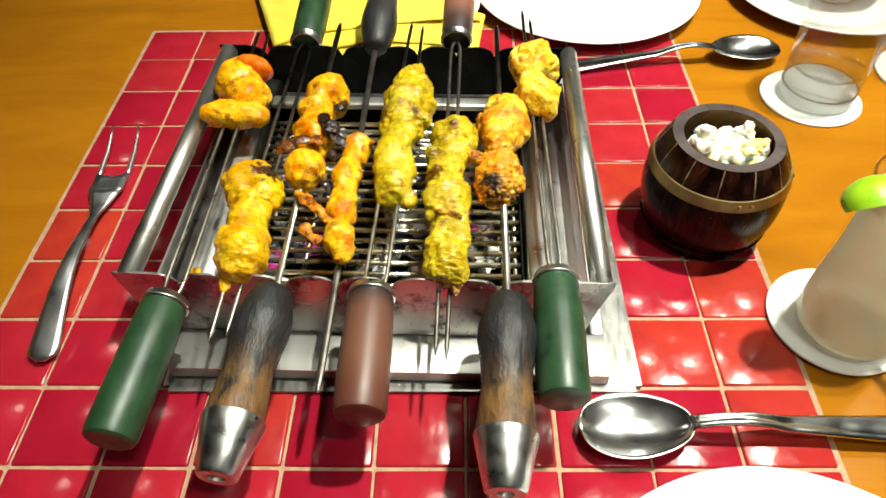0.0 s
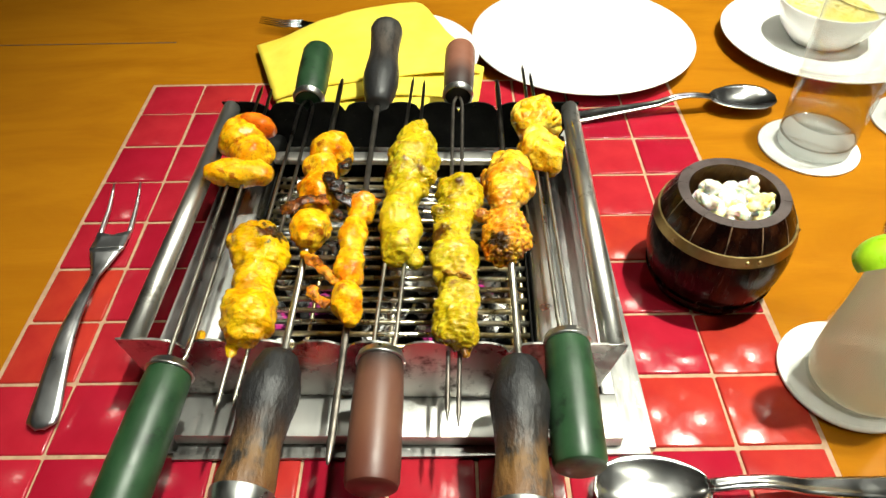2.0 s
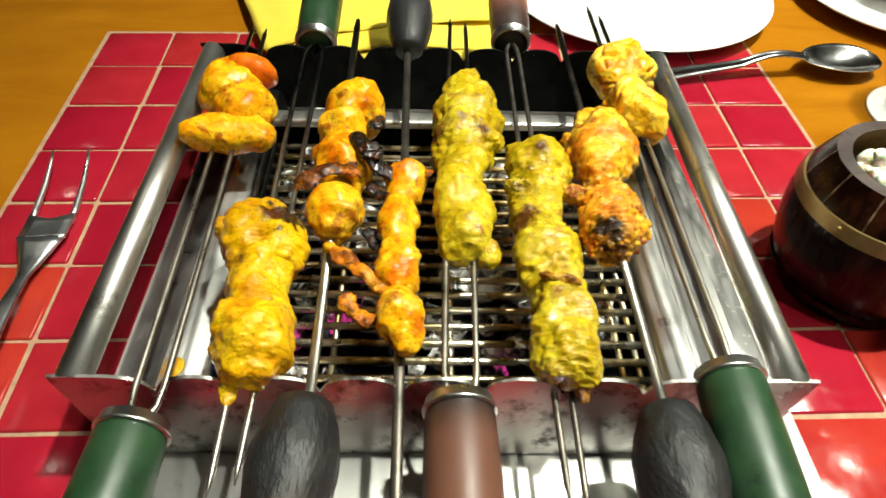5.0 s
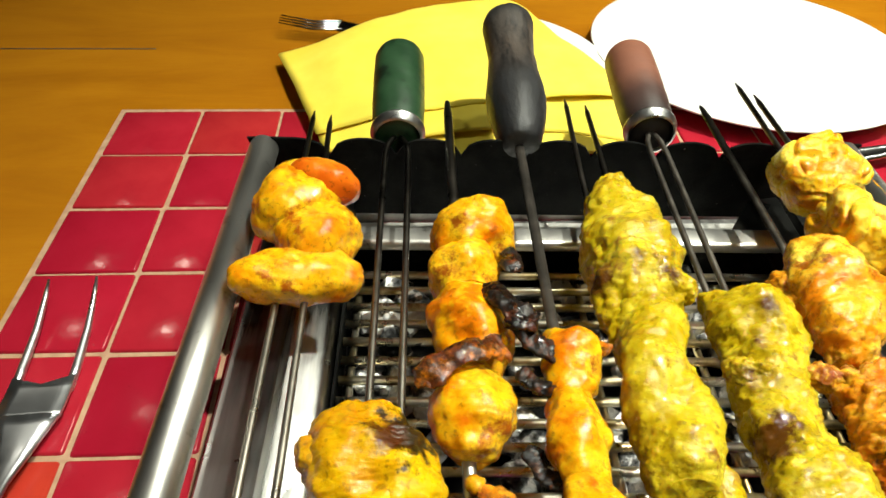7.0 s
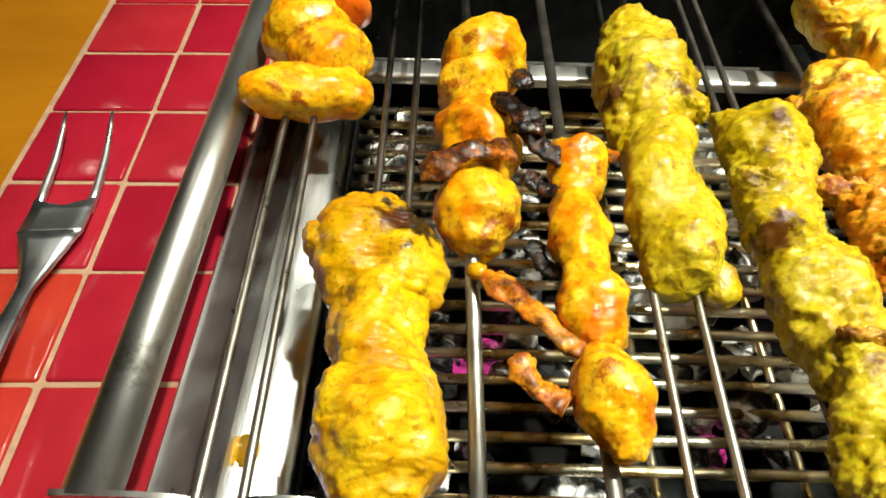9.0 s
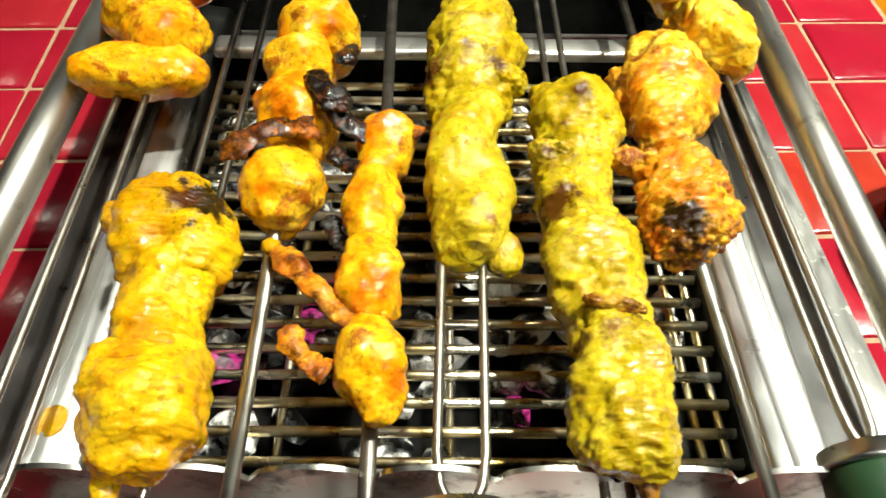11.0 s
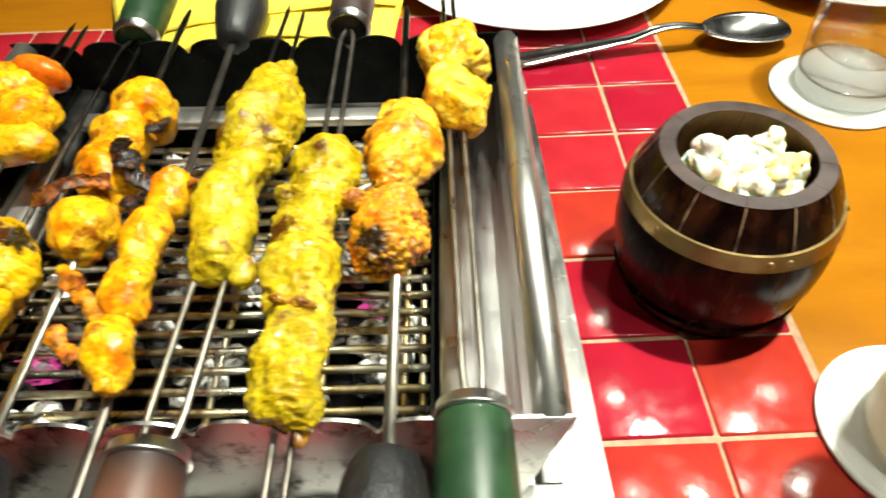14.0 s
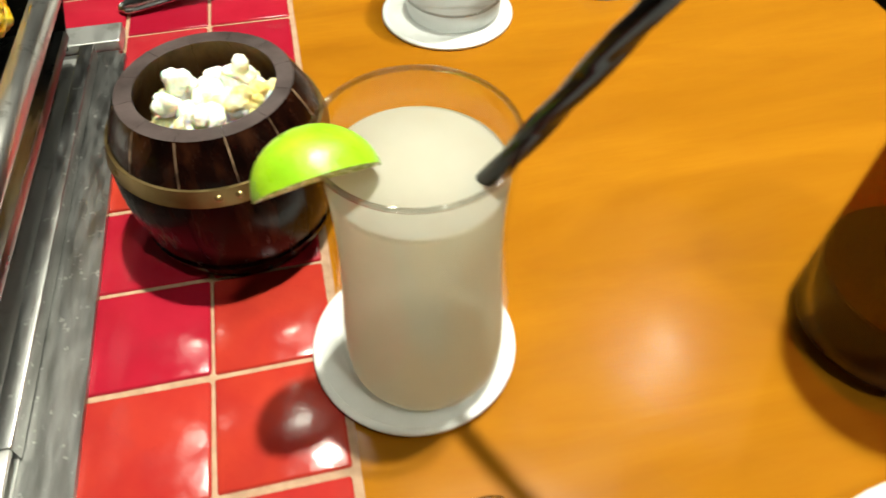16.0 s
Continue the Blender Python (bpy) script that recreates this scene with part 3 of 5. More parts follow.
def scalloped_plate(y, thick, foot):
    """A plate across the grill with a notch for every skewer and arched tops between."""
    bm = bmesh.new()
    top = []
    edges = [GL - 0.007] + NOTCH + [GR + 0.007]
    for a, b in zip(edges, edges[1:]):
        first, last = a == edges[0], b == edges[-1]
        for k in range(9):
            f = k / 9
            if first:
                h = math.sqrt(max(0, 1 - max(0, 2 * f - 1) ** 2))
            elif last:
                h = math.sqrt(max(0, 1 - max(0, 1 - 2 * f) ** 2))
            else:
                h = math.sqrt(max(0, 1 - (2 * f - 1) ** 2))
            top.append((lerp(a, b, f), GTOP - 0.0085 + 0.0085 * h))
    top.append((edges[-1], GTOP))
    front = [bm.verts.new((x, y, z)) for x, z in top]
    low = [bm.verts.new((lerp(GL + 0.008, GR - 0.008, (x - edges[0]) / (edges[-1] - edges[0])), y + 0.004 * foot, 0.0135)) for x, z in top]
    for i in range(len(top) - 1):
        bm.faces.new((low[i], low[i + 1], front[i + 1], front[i]))
    r = bmesh.ops.extrude_face_region(bm, geom=bm.faces[:])
    bmesh.ops.translate(bm, verts=[v for v in r["geom"] if isinstance(v, bmesh.types.BMVert)], vec=(0, thick, 0))
    return bm


auto_smooth(part("front_plate", scalloped_plate(GF, 0.0014, -1), M_PLATE_STEEL, grill, "scalloped steel plate with soot stains"))
auto_smooth(part("back_plate", scalloped_plate(GB, 0.0014, 1), M_SOOT, grill, "scalloped plate burnt black"))
for x in (GL, GR):
    part("side_rail", tube([(x, GF + 0.0005, 0.0545), (x, GB + 0.001, 0.0545)], 0.0066, 28), M_TUBE, grill, "round steel side tube")


def sheet_profile(pts, y0, y1, thick):
    """A bent sheet: a line of (x, z) drawn out along y."""
    bm = bmesh.new()
    a = [bm.verts.new((x, y0, z)) for x, z in pts]
    b = [bm.verts.new((x, y1, z)) for x, z in pts]
    for i in range(len(pts) - 1):
        bm.faces.new((a[i], a[i + 1], b[i + 1], b[i]))
    bm.normal_update()
    bmesh.ops.solidify(bm, geom=bm.faces[:], thickness=thick)
    return bm


for s, inner, outer in ((-1, -0.1000, -0.1350), (1, 0.0955, 0.1305)):
    w = outer - inner
    pts = [(inner - s * 0.004, 0.004), (inner - s * 0.001, 0.0275), (inner + s * 0.001, 0.0295), (inner + w * 0.36, 0.0312), (inner + w * 0.40, 0.0296), (inner + w * 0.44, 0.0330), (inner + w * 0.50, 0.0308), (inner + w * 0.97, 0.0302), (outer, 0.0285), (outer, 0.0255)]
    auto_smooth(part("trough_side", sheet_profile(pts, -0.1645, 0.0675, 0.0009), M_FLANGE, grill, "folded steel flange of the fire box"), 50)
part("trough_bottom", slab(-0.0970, 0.0925, -0.162, 0.0335, 0.0032, 0.0048), M_TROUGH, grill, "blackened fire box floor", smooth=False)
for x in (-0.0965, 0.0910):
    part("trough_liner", slab(x, x + 0.001, -0.1605, 0.0330, 0.0048, 0.0265), M_SOOT, grill, "sooty inner wall of the fire box", smooth=False)
part("trough_end", slab(-0.0985, 0.0945, 0.0335, 0.0350, 0.0048, 0.036), M_TROUGH, grill, smooth=False)
part("trough_end", slab(-0.0985, 0.0945, -0.1635, -0.162, 0.0048, 0.036), M_TROUGH, grill, smooth=False)
auto_smooth(part("trough_lip", slab(-0.0975, 0.0935, 0.0235, 0.0355, 0.0330, 0.0385, 0.0022, 4), M_TUBE, grill, "rolled steel lip"))
ROD_Z = 0.0225
for k in range(19):
    y = 0.0200 - 0.0095 * k
    part("grate_rod", tube([(-0.0950, y, ROD_Z), (0.0905, y, ROD_Z)], 0.0018, 8), M_ROD, grill)
for x in (-0.091, -0.048, 0.004, 0.047, 0.080, 0.0875):
    part("cross_rod", tube([(x, 0.0235, ROD_Z - 0.003), (x, -0.1495, ROD_Z - 0.003)], 0.0015, 8), M_ROD, grill)

# charcoal in the fire box
rng = random.Random(4)
coals = root("charcoal_bed", (0, -0.06, 0.005), "bed of ash-grey and black charcoal glowing in places", "charcoal")
for i in range(170):
    x, y = rng.uniform(-0.088, 0.084), rng.uniform(-0.152, 0.024)
    h = rng.uniform(0.004, 0.0078)
    bm = bmesh.new()
    bmesh.ops.create_icosphere(bm, subdivisions=2, radius=1, matrix=Matrix.Translation((x, y, 0.0052 + h * 0.8 + rng.uniform(0, 0.0055))) @ Euler((rng.random(), rng.random(), rng.random() * 6)).to_matrix().to_4x4() @ Matrix.Diagonal((h * 1.4, h * 0.9, h * 0.8, 1)))
    for v in bm.verts:
        v.co += Vector((noise.noise(v.co * 260), noise.noise(v.co * 260 + Vector((9, 0, 0))), noise.noise(v.co * 260 + Vector((0, 9, 0))))) * 0.0024
    glowing = i % 11 == 5 and y < -0.05
    part("coal", bm, M_EMBER if glowing else M_ASH, coals, "pink glowing ember" if glowing else "", smooth=False)

# the grill stands a little askew on the table
for ob in (grill, coals):
    ob.rotation_euler.z = radians(-1.8)
grill.location.x, coals.location.x = -0.0025, -0.0022

# drip tray and base sheet under the grill
tray = root("drip_tray", (0.0, -0.06, 0.0035), "shallow steel drip tray under the grill", "tray")
part("tray_floor", slab(-0.1195, 0.1345, -0.1965, 0.078, 0.0036, 0.0048), M_STEEL, tray, smooth=False)
TR = 0.0128
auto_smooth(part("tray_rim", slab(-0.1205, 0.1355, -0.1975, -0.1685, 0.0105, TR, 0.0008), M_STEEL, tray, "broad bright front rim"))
part("tray_wall", slab(-0.1202, 0.1352, -0.1972, -0.1955, 0.0036, 0.0106), M_STEEL, tray, smooth=False)
# side rims and walls use the steel copy with shade in its colour
for x0, x1 in ((-0.1205, -0.113), (0.1275, 0.1355)):
    auto_smooth(part("tray_rim", slab(x0, x1, -0.1684, 0.079, 0.0105, TR, 0.0008), M_STEEL_DIMMED, tray))
    part("tray_wall", slab(x0 + 0.0055 if x0 > 0 else x0 + 0.0003, x1 - 0.0003 if x0 > 0 else x1 - 0.0055, -0.1684, 0.078, 0.0036, 0.0106), M_STEEL_DIMMED, tray, smooth=False)
tray.rotation_euler.z = radians(-1.2)
sheet = root("base_sheet", (0.0, -0.06, 0.0006), "flat steel sheet lying on the red tiles", "metal sheet")
bm = slab(-0.1275, 0.1525, -0.2045, 0.082, 0.0006, 0.0030)
bmesh.ops.bevel(bm, geom=[e for e in bm.edges if abs(e.verts[0].co.z - e.verts[1].co.z) > 0.001], offset=0.004, segments=4, affect="EDGES")
# weaker reflection of the flat sheet is put into its darker colour
part("sheet_body", bm, M_STEEL_DIMMED, sheet, smooth=False)
part("back_lip", slab(-0.1275, 0.1505, 0.083, 0.103, 0.0006, 0.0085, 0.001), M_STEEL, sheet, "bright turned-up back edge", smooth=False)

# ---- skewers ----
SZ = 0.0575


def prongs(a, b, gap, at_handle, material, parent, r=0.0013, tip=0.0):
    """Two thin rods from the handle end a to the tips b, joined by a bend at the handle."""
    a, b = Vector(a), Vector(b)
    d = (b - a).normalized()
    n = Vector((d.y, -d.x, 0)).normalized()
    for s in (-1, 1):
        e = b - d * (tip if s > 0 else 0)
        pts = [a + n * s * gap * 0.1, a + d * 0.003 + n * s * gap * 0.45, a + d * 0.008 + n * s * gap * 0.85, a + d * 0.016 + n * s * gap, a + d * 0.09 + n * s * gap, e - d * 0.05 + n * s * gap * 0.9, e - d * 0.008 + n * s * gap * 0.8, e + n * s * gap * 0.8]
        part("prong", tube(pts, r, 10, [1, 1, 1, 1, 1, 1, 1, 0.25]), material, parent, "thin steel prong")


def blade(a, b, material, parent, w=0.0021):
    a, b = Vector(a), Vector(b)
    d = (b - a).normalized()
    part("blade", tube([a, lerp(a, b, 0.5), b - d * 0.012, b - d * 0.002, b], w, 8, [1, 1, 1, 0.6, 0.2], 0.55), material, parent, "flat steel blade")


def plain_handle(a, b, r, material, parent, ring=True):
    """A turned cylinder handle from its blade end a to its free end b."""
    a, b = Vector(a), Vector(b)
    L = (b - a).length
    prof = [(0, 0), (r * 0.62, 0), (r * 0.80, 0.0012), (r * 0.92, 0.006), (r * 0.98, L * 0.35), (r, L * 0.7), (r * 0.99, L - 0.004), (r * 0.93, L - 0.0012), (r * 0.8, L), (0, L)]
    h = auto_smooth(part("handle", lathe(prof, a, b - a, 40), material, parent))
    if ring:
        part("ferrule", lathe([(r * 0.80, -0.0008), (r * 0.90, -0.0005), (r * 0.92, 0.0026), (r * 0.99, 0.0032), (r * 0.99, 0.0042), (r * 0.9, 0.0045)], a, b - a, 40), M_ALU, h, "thin steel ring")
    return h


def wood_handle(a, b, r, material, parent, cap=0.0):
    """A turned wooden handle, waisted, with an aluminium cone at its free end."""
    a, b = Vector(a), Vector(b)
    L = (b - a).length
    W = L - cap
    prof = [(0, 0), (r * 0.5, 0), (r * 0.66, 0.0015), (r * 0.86, W * 0.12), (r * 1.02, W * 0.26), (r * 1.02, W * 0.36), (r * 0.90, W * 0.52), (r * 0.84, W * 0.66), (r * 0.90, W * 0.82), (r * 0.97, W * 0.92)]
    prof += [(r * 0.98, W)] if cap else [(r * 0.93, W * 0.96), (r * 0.7, W * 0.995), (0, W)]
    bm = lathe(prof, a, b - a, 40)
    bmesh.ops.subdivide_edges(bm, edges=bm.edges[:], cuts=1, use_grid_fill=True)
    rough_up(bm, 0.0004, 160, 3)
    h = part("handle", bm, material, parent, "scorched turned wooden handle")
    if cap:
        d = (b - a).normalized()
        c = part("end_cap", lathe([(r * 0.9, -0.0005), (r * 1.03, 0), (r * 1.05, 0.0012), (r * 0.66, cap * 0.97), (r * 0.6, cap), (r * 0.28, cap), (r * 0.24, cap * 0.9), (0, cap * 0.9)], a + d * W, b - a, 40), M_ALU, h, "bright aluminium cone")
        auto_smooth(c)
    return h


def shrimp(keys, seed, parent):
    rows = [(x, y, z, r * (0.74 if i in (0, len(keys) - 1) else 1.10)) for i, (x, y, z, r) in enumerate(keys)]
    part("shrimp", roll_of_mince(rows, seed, 90, 56, 1.05, 0.0024, 0.05, 0.28, 0.10, 120), F_SHRIMP, parent)


def tail(points, r, material, parent, name="shrimp_tail"):
    rows = spline([(*p,) for p in points], 40)
    bm = tube([tuple(p) for p in rows], r, 24, [0.95 - 0.35 * (i / 40) + 0.42 * math.exp(-((i / 40 - 0.78) / 0.13) ** 2) - 0.5 * (i / 40) ** 9 for i in range(41)], 0.42)
    bmesh.ops.recalc_face_normals(bm, faces=bm.faces)
    rough_up(bm, r * 0.34, 190, len(points) + points[0][0] * 900, 0.8)
    part(name, bm, material, parent, "crisp charred tail")


def skewer(at, label):
    return root("skewer", at, label, "skewer", "skewers laid across the grill")


# green-handled skewer with pepper and paneer
s = skewer((-0.107, -0.05, SZ), "green-handled double skewer with orange paneer and pepper")
prongs((-0.1085, -0.182, SZ), (-0.106, 0.100, SZ + 0.001), 0.0052, 0, M_SKEWER, s, tip=0.004)
plain_handle((-0.1090, -0.181, SZ + 0.001), (-0.1160, -0.262, SZ - 0.004), 0.0132, M_GREEN, s)
part("paneer_piece", lump((-0.1050, -0.0180, 0.0620), (0.0240, 0.0100, 0.0095), 1, 0.17, 2.5, (8, 10, 8), grain=0.3), F_ORANGE, s)
part("paneer_piece", lump((-0.0985, -0.0010, 0.0640), (0.0160, 0.0130, 0.0120), 2, 0.20, 2.6, (-8, -10, 30), grain=0.3), F_ORANGE, s)
part("paneer_piece", lump((-0.1080, 0.0140, 0.0660), (0.0165, 0.0135, 0.0130), 3, 0.20, 2.6, (0, 8, -14), grain=0.3), F_ORANGE, s)
part("pepper_slice", lump((-0.0980, 0.0260, 0.0710), (0.0155, 0.0080, 0.0125), 4, 0.10, 2.2, (34, -14, -34), grain=0.1, crease=0.1), F_PEPPER, s, "shiny red-orange pepper slice")
part("pepper_slice", lump((-0.1090, 0.0370, 0.0640), (0.0130, 0.0060, 0.0110), 5, 0.12, 2.2, (14, 10, 22), grain=0.2), F_ORANGE, s)
s.location.x -= 0.0045

# green-handled skewer lying the other way, yellow chicken
s = skewer((-0.078, -0.05, SZ), "green-handled double skewer with yellow marinated chicken")
prongs((-0.0745, 0.080, SZ), (-0.0810, -0.203, SZ - 0.002), 0.0052, 0, M_SKEWER, s, tip=-0.004)
plain_handle((-0.0745, 0.078, SZ), (-0.0735, 0.146, SZ + 0.006), 0.0130, M_GREEN, s)
part("chicken_piece", roll_of_mince([(-0.0830, -0.078, 0.0630, 0.0085), (-0.0825, -0.086, 0.0640, 0.0160), (-0.0810, -0.095, 0.0645, 0.0178), (-0.0795, -0.104, 0.0640, 0.0165), (-0.0790, -0.113, 0.0620, 0.0135)], 6, amount=0.0038, grain=0.45, flat=0.75, freq=85), F_YELLOW_BURNT, s)
part("chicken_ear", lump((-0.0970, -0.0930, 0.0665), (0.0050, 0.0062, 0.0060), 10, 0.20, 2.4, (0, 0, 20)), F_YELLOW, s)
part("chicken_piece", roll_of_mince([(-0.0790, -0.107, 0.0625, 0.0130), (-0.0790, -0.118, 0.0632, 0.0126), (-0.0782, -0.128, 0.0632, 0.0128), (-0.0775, -0.139, 0.0625, 0.0126)], 7, amount=0.0034, grain=0.45, flat=0.85, freq=85), F_YELLOW, s)
part("chicken_piece", roll_of_mince([(-0.0785, -0.134, 0.0640, 0.0112), (-0.0785, -0.141, 0.0650, 0.0142), (-0.0775, -0.149, 0.0650, 0.0160), (-0.0765, -0.157, 0.0635, 0.0155), (-0.0775, -0.164, 0.0615, 0.0112), (-0.0790, -0.169, 0.0600, 0.0060)], 8, amount=0.0040, grain=0.35, crease=0.12, freq=80), F_YELLOW_GLAZED, s, "bulging orange-glazed end piece")
part("sauce_drip", lump((-0.0850, -0.1665, 0.0560), (0.0032, 0.0070, 0.0032), 9, 0.2), F_YELLOW, s)

# wood-handled skewer with shrimps
s = skewer((-0.052, -0.05, SZ), "single-blade skewer of grilled orange shrimps with charred wooden handle")
blade((-0.0555, -0.190, SZ), (-0.0500, 0.110, SZ + 0.001), M_SKEWER, s)
wood_handle((-0.0560, -0.174, SZ + 0.002), (-0.0655, -0.279, SZ - 0.006), 0.0150, M_CHARWOOD_F, s, 0.029)
shrimp([(-0.0480, 0.012, 0.0635, 0.0085), (-0.0462, 0.004, 0.0650, 0.0132), (-0.0455, -0.006, 0.0640, 0.0138), (-0.0475, -0.014, 0.0620, 0.0112)], 11, s)
shrimp([(-0.0490, -0.011, 0.0630, 0.0105), (-0.0505, -0.022, 0.0645, 0.0116), (-0.0490, -0.033, 0.0630, 0.0108)], 12, s)
shrimp([(-0.0500, -0.031, 0.0630, 0.0102), (-0.0510, -0.042, 0.0645, 0.0118), (-0.0490, -0.053, 0.0640, 0.0114), (-0.0475, -0.063, 0.0620, 0.0085)], 13, s)
shrimp([(-0.0500, -0.061, 0.0615, 0.0085), (-0.0520, -0.074, 0.0630, 0.0114), (-0.0515, -0.085, 0.0625, 0.0102), (-0.0515, -0.092, 0.0600, 0.0060)], 14, s)
tail([(-0.0370, -0.0060, 0.064), (-0.0330, -0.016, 0.068), (-0.0365, -0.028, 0.072)], 0.0042, F_CHAR, s)
tail([(-0.0420, -0.0620, 0.073), (-0.0550, -0.0680, 0.078), (-0.0690, -0.0770, 0.074)], 0.0050, F_TAIL_CHAR, s)
tail([(-0.0440, -0.0380, 0.074), (-0.0400, -0.0480, 0.079), (-0.0330, -0.0590, 0.077)], 0.0052, F_CHAR, s)

# wood-handled skewer lying the other way with shrimps
s = skewer((-0.021, -0.05, SZ), "single-blade skewer of shrimps with blackened wooden handle behind")
blade((-0.0185, 0.080, SZ), (-0.0245, -0.236, SZ - 0.004), M_SKEWER_DARK, s)
wood_handle((-0.0180, 0.070, SZ), (-0.0145, 0.170, SZ + 0.016), 0.0142, M_CHARWOOD_B, s)
shrimp([(-0.0225, -0.049, 0.0640, 0.0052), (-0.0200, -0.057, 0.0655, 0.0080), (-0.0205, -0.067, 0.0645, 0.0070), (-0.0222, -0.076, 0.0630, 0.0064)], 15, s)
shrimp([(-0.0225, -0.073, 0.0640, 0.0068), (-0.0230, -0.084, 0.0660, 0.0080), (-0.0228, -0.094, 0.0650, 0.0078), (-0.0230, -0.104, 0.0635, 0.0070)], 16, s)
shrimp([(-0.0235, -0.101, 0.0645, 0.0074), (-0.0235, -0.111, 0.0660, 0.0079), (-0.0225, -0.121, 0.0645, 0.0074), (-0.0222, -0.129, 0.0630, 0.0064)], 17, s)
shrimp([(-0.0230, -0.126, 0.0640, 0.0070), (-0.0230, -0.136, 0.0655, 0.0078), (-0.0225, -0.146, 0.0640, 0.0074), (-0.0212, -0.152, 0.0620, 0.0054), (-0.0202, -0.156, 0.0610, 0.0032)], 18, s)
part("sauce_blob", lump((-0.0528, -0.1003, 0.0625), (0.0028, 0.0030, 0.0026), 19, 0.2, sub=3), F_YELLOW, s)
tail([(-0.0240, -0.0620, 0.068), (-0.0330, -0.0590, 0.074), (-0.0375, -0.0480, 0.078)], 0.0048, F_CHAR, s)
tail([(-0.0160, -0.0580, 0.068), (-0.0110, -0.0600, 0.070), (-0.0080, -0.0620, 0.070)], 0.0030, F_TAIL, s)
tail([(-0.0270, -0.0740, 0.068), (-0.0330, -0.0700, 0.066), (-0.0370, -0.0660, 0.068)], 0.0040, F_CHAR, s)
tail([(-0.0270, -0.1280, 0.065), (-0.0390, -0.1170, 0.066), (-0.0525, -0.1010, 0.063)], 0.0042, F_TAIL, s)
tail([(-0.0330, -0.1430, 0.064), (-0.0400, -0.1380, 0.064), (-0.0460, -0.1310, 0.066)], 0.0040, F_TAIL, s)
tail([(-0.0290, -0.1010, 0.062), (-0.0340, -0.0960, 0.061), (-0.0370, -0.0890, 0.063)], 0.0034, F_CHAR, s)

# brown-handled skewer with green minced kebab
s = skewer((0.004, -0.05, SZ), "brown-handled double skewer with green minced kebab")
prongs((-0.0010, -0.178, SZ), (0.0140, 0.110, SZ + 0.001), 0.0060, 0, M_SKEWER, s, tip=0.005)
plain_handle((-0.0015, -0.176, SZ + 0.002), (-0.0025, -0.249, SZ - 0.004), 0.0136, M_BROWN_F, s)
part("minced_kebab", roll_of_mince([(0.0150, 0.040, 0.0610, 0.0050), (0.0130, 0.026, 0.0620, 0.0092), (0.0125, 0.008, 0.0630, 0.0152), (0.0110, -0.010, 0.0640, 0.0172), (0.0100, -0.026, 0.0640, 0.0168), (0.0085, -0.040, 0.0625, 0.0140), (0.0060, -0.053, 0.0610, 0.0090)], 21, amount=0.0040, twist=0.05, freq=90), F_KEBAB_A, s)
part("minced_kebab", roll_of_mince([(0.0105, -0.037, 0.0655, 0.0080), (0.0080, -0.048, 0.0665, 0.0120), (0.0062, -0.062, 0.0660, 0.0122), (0.0058, -0.078, 0.0650, 0.0120), (0.0058, -0.090, 0.0635, 0.0118), (0.0052, -0.099, 0.0625, 0.0112), (0.0045, -0.106, 0.0610, 0.0070)], 24, amount=0.0028, twist=0.20, grain=0.45, freq=90), F_KEBAB_A, s, "smooth folded lower half")
part("kebab_flap", lump((0.0165, -0.0300, 0.0690), (0.0125, 0.0070, 0.0065), 22, 0.26, 2.2, (0, 14, -24), grain=0.9), F_KEBAB_A, s, "browned raised fold")
part("kebab_flap", lump((0.0140, -0.1010, 0.0590), (0.0055, 0.0095, 0.0060), 23, 0.22, 2.2, (0, 0, 14), grain=0.3), F_GREEN, s, "green hanging end")

# brown-handled skewer lying the other way with green minced kebab
s = skewer((0.041, -0.05, SZ), "double skewer with yellow-green minced kebab and brown handle behind")
prongs((0.0455, 0.082, SZ), (0.0365, -0.215, SZ - 0.006), 0.0036, 0, M_SKEWER_DARK, s, tip=0.003)
plain_handle((0.0455, 0.080, SZ), (0.0490, 0.146, SZ + 0.006), 0.0128, M_BROWN_B, s)
part("minced_kebab", roll_of_mince([(0.0400, -0.032, 0.0620, 0.0085), (0.0440, -0.041, 0.0635, 0.0134), (0.0445, -0.054, 0.0640, 0.0136), (0.0425, -0.065, 0.0630, 0.0118), (0.0400, -0.075, 0.0620, 0.0110)], 31, amount=0.0036, twist=0.04, freq=85), F_KEBAB_B, s)
part("minced_kebab", roll_of_mince([(0.0385, -0.069, 0.0625, 0.0110), (0.0368, -0.082, 0.0635, 0.0120), (0.0385, -0.097, 0.0640, 0.0128), (0.0400, -0.112, 0.0640, 0.0130), (0.0412, -0.126, 0.0625, 0.0120), (0.0410, -0.139, 0.0610, 0.0095)], 35, amount=0.0038, twist=0.04, freq=85), F_KEBAB_B, s)
part("minced_kebab", roll_of_mince([(0.0405, -0.129, 0.0655, 0.0085), (0.0412, -0.136, 0.0668, 0.0106), (0.0402, -0.148, 0.0652, 0.0112), (0.0395, -0.158, 0.0638, 0.0122), (0.0395, -0.166, 0.0620, 0.0108), (0.0385, -0.171, 0.0605, 0.0065)], 37, amount=0.0032, twist=0.14, grain=0.6, freq=105), F_KEBAB_B, s, "folded end with a browned edge")
part("kebab_flap", lump((0.0400, -0.1300, 0.0735), (0.0085, 0.0022, 0.0026), 32, 0.30, 2.0, (0, 8, -8), grain=0.9), F_CRUST, s, "browned raised fold")
part("kebab_flap", lump((0.0340, -0.0690, 0.0680), (0.0075, 0.0062, 0.0060), 33, 0.30, 2.0, grain=0.9), F_KEBAB_B, s, "browned raised fold")
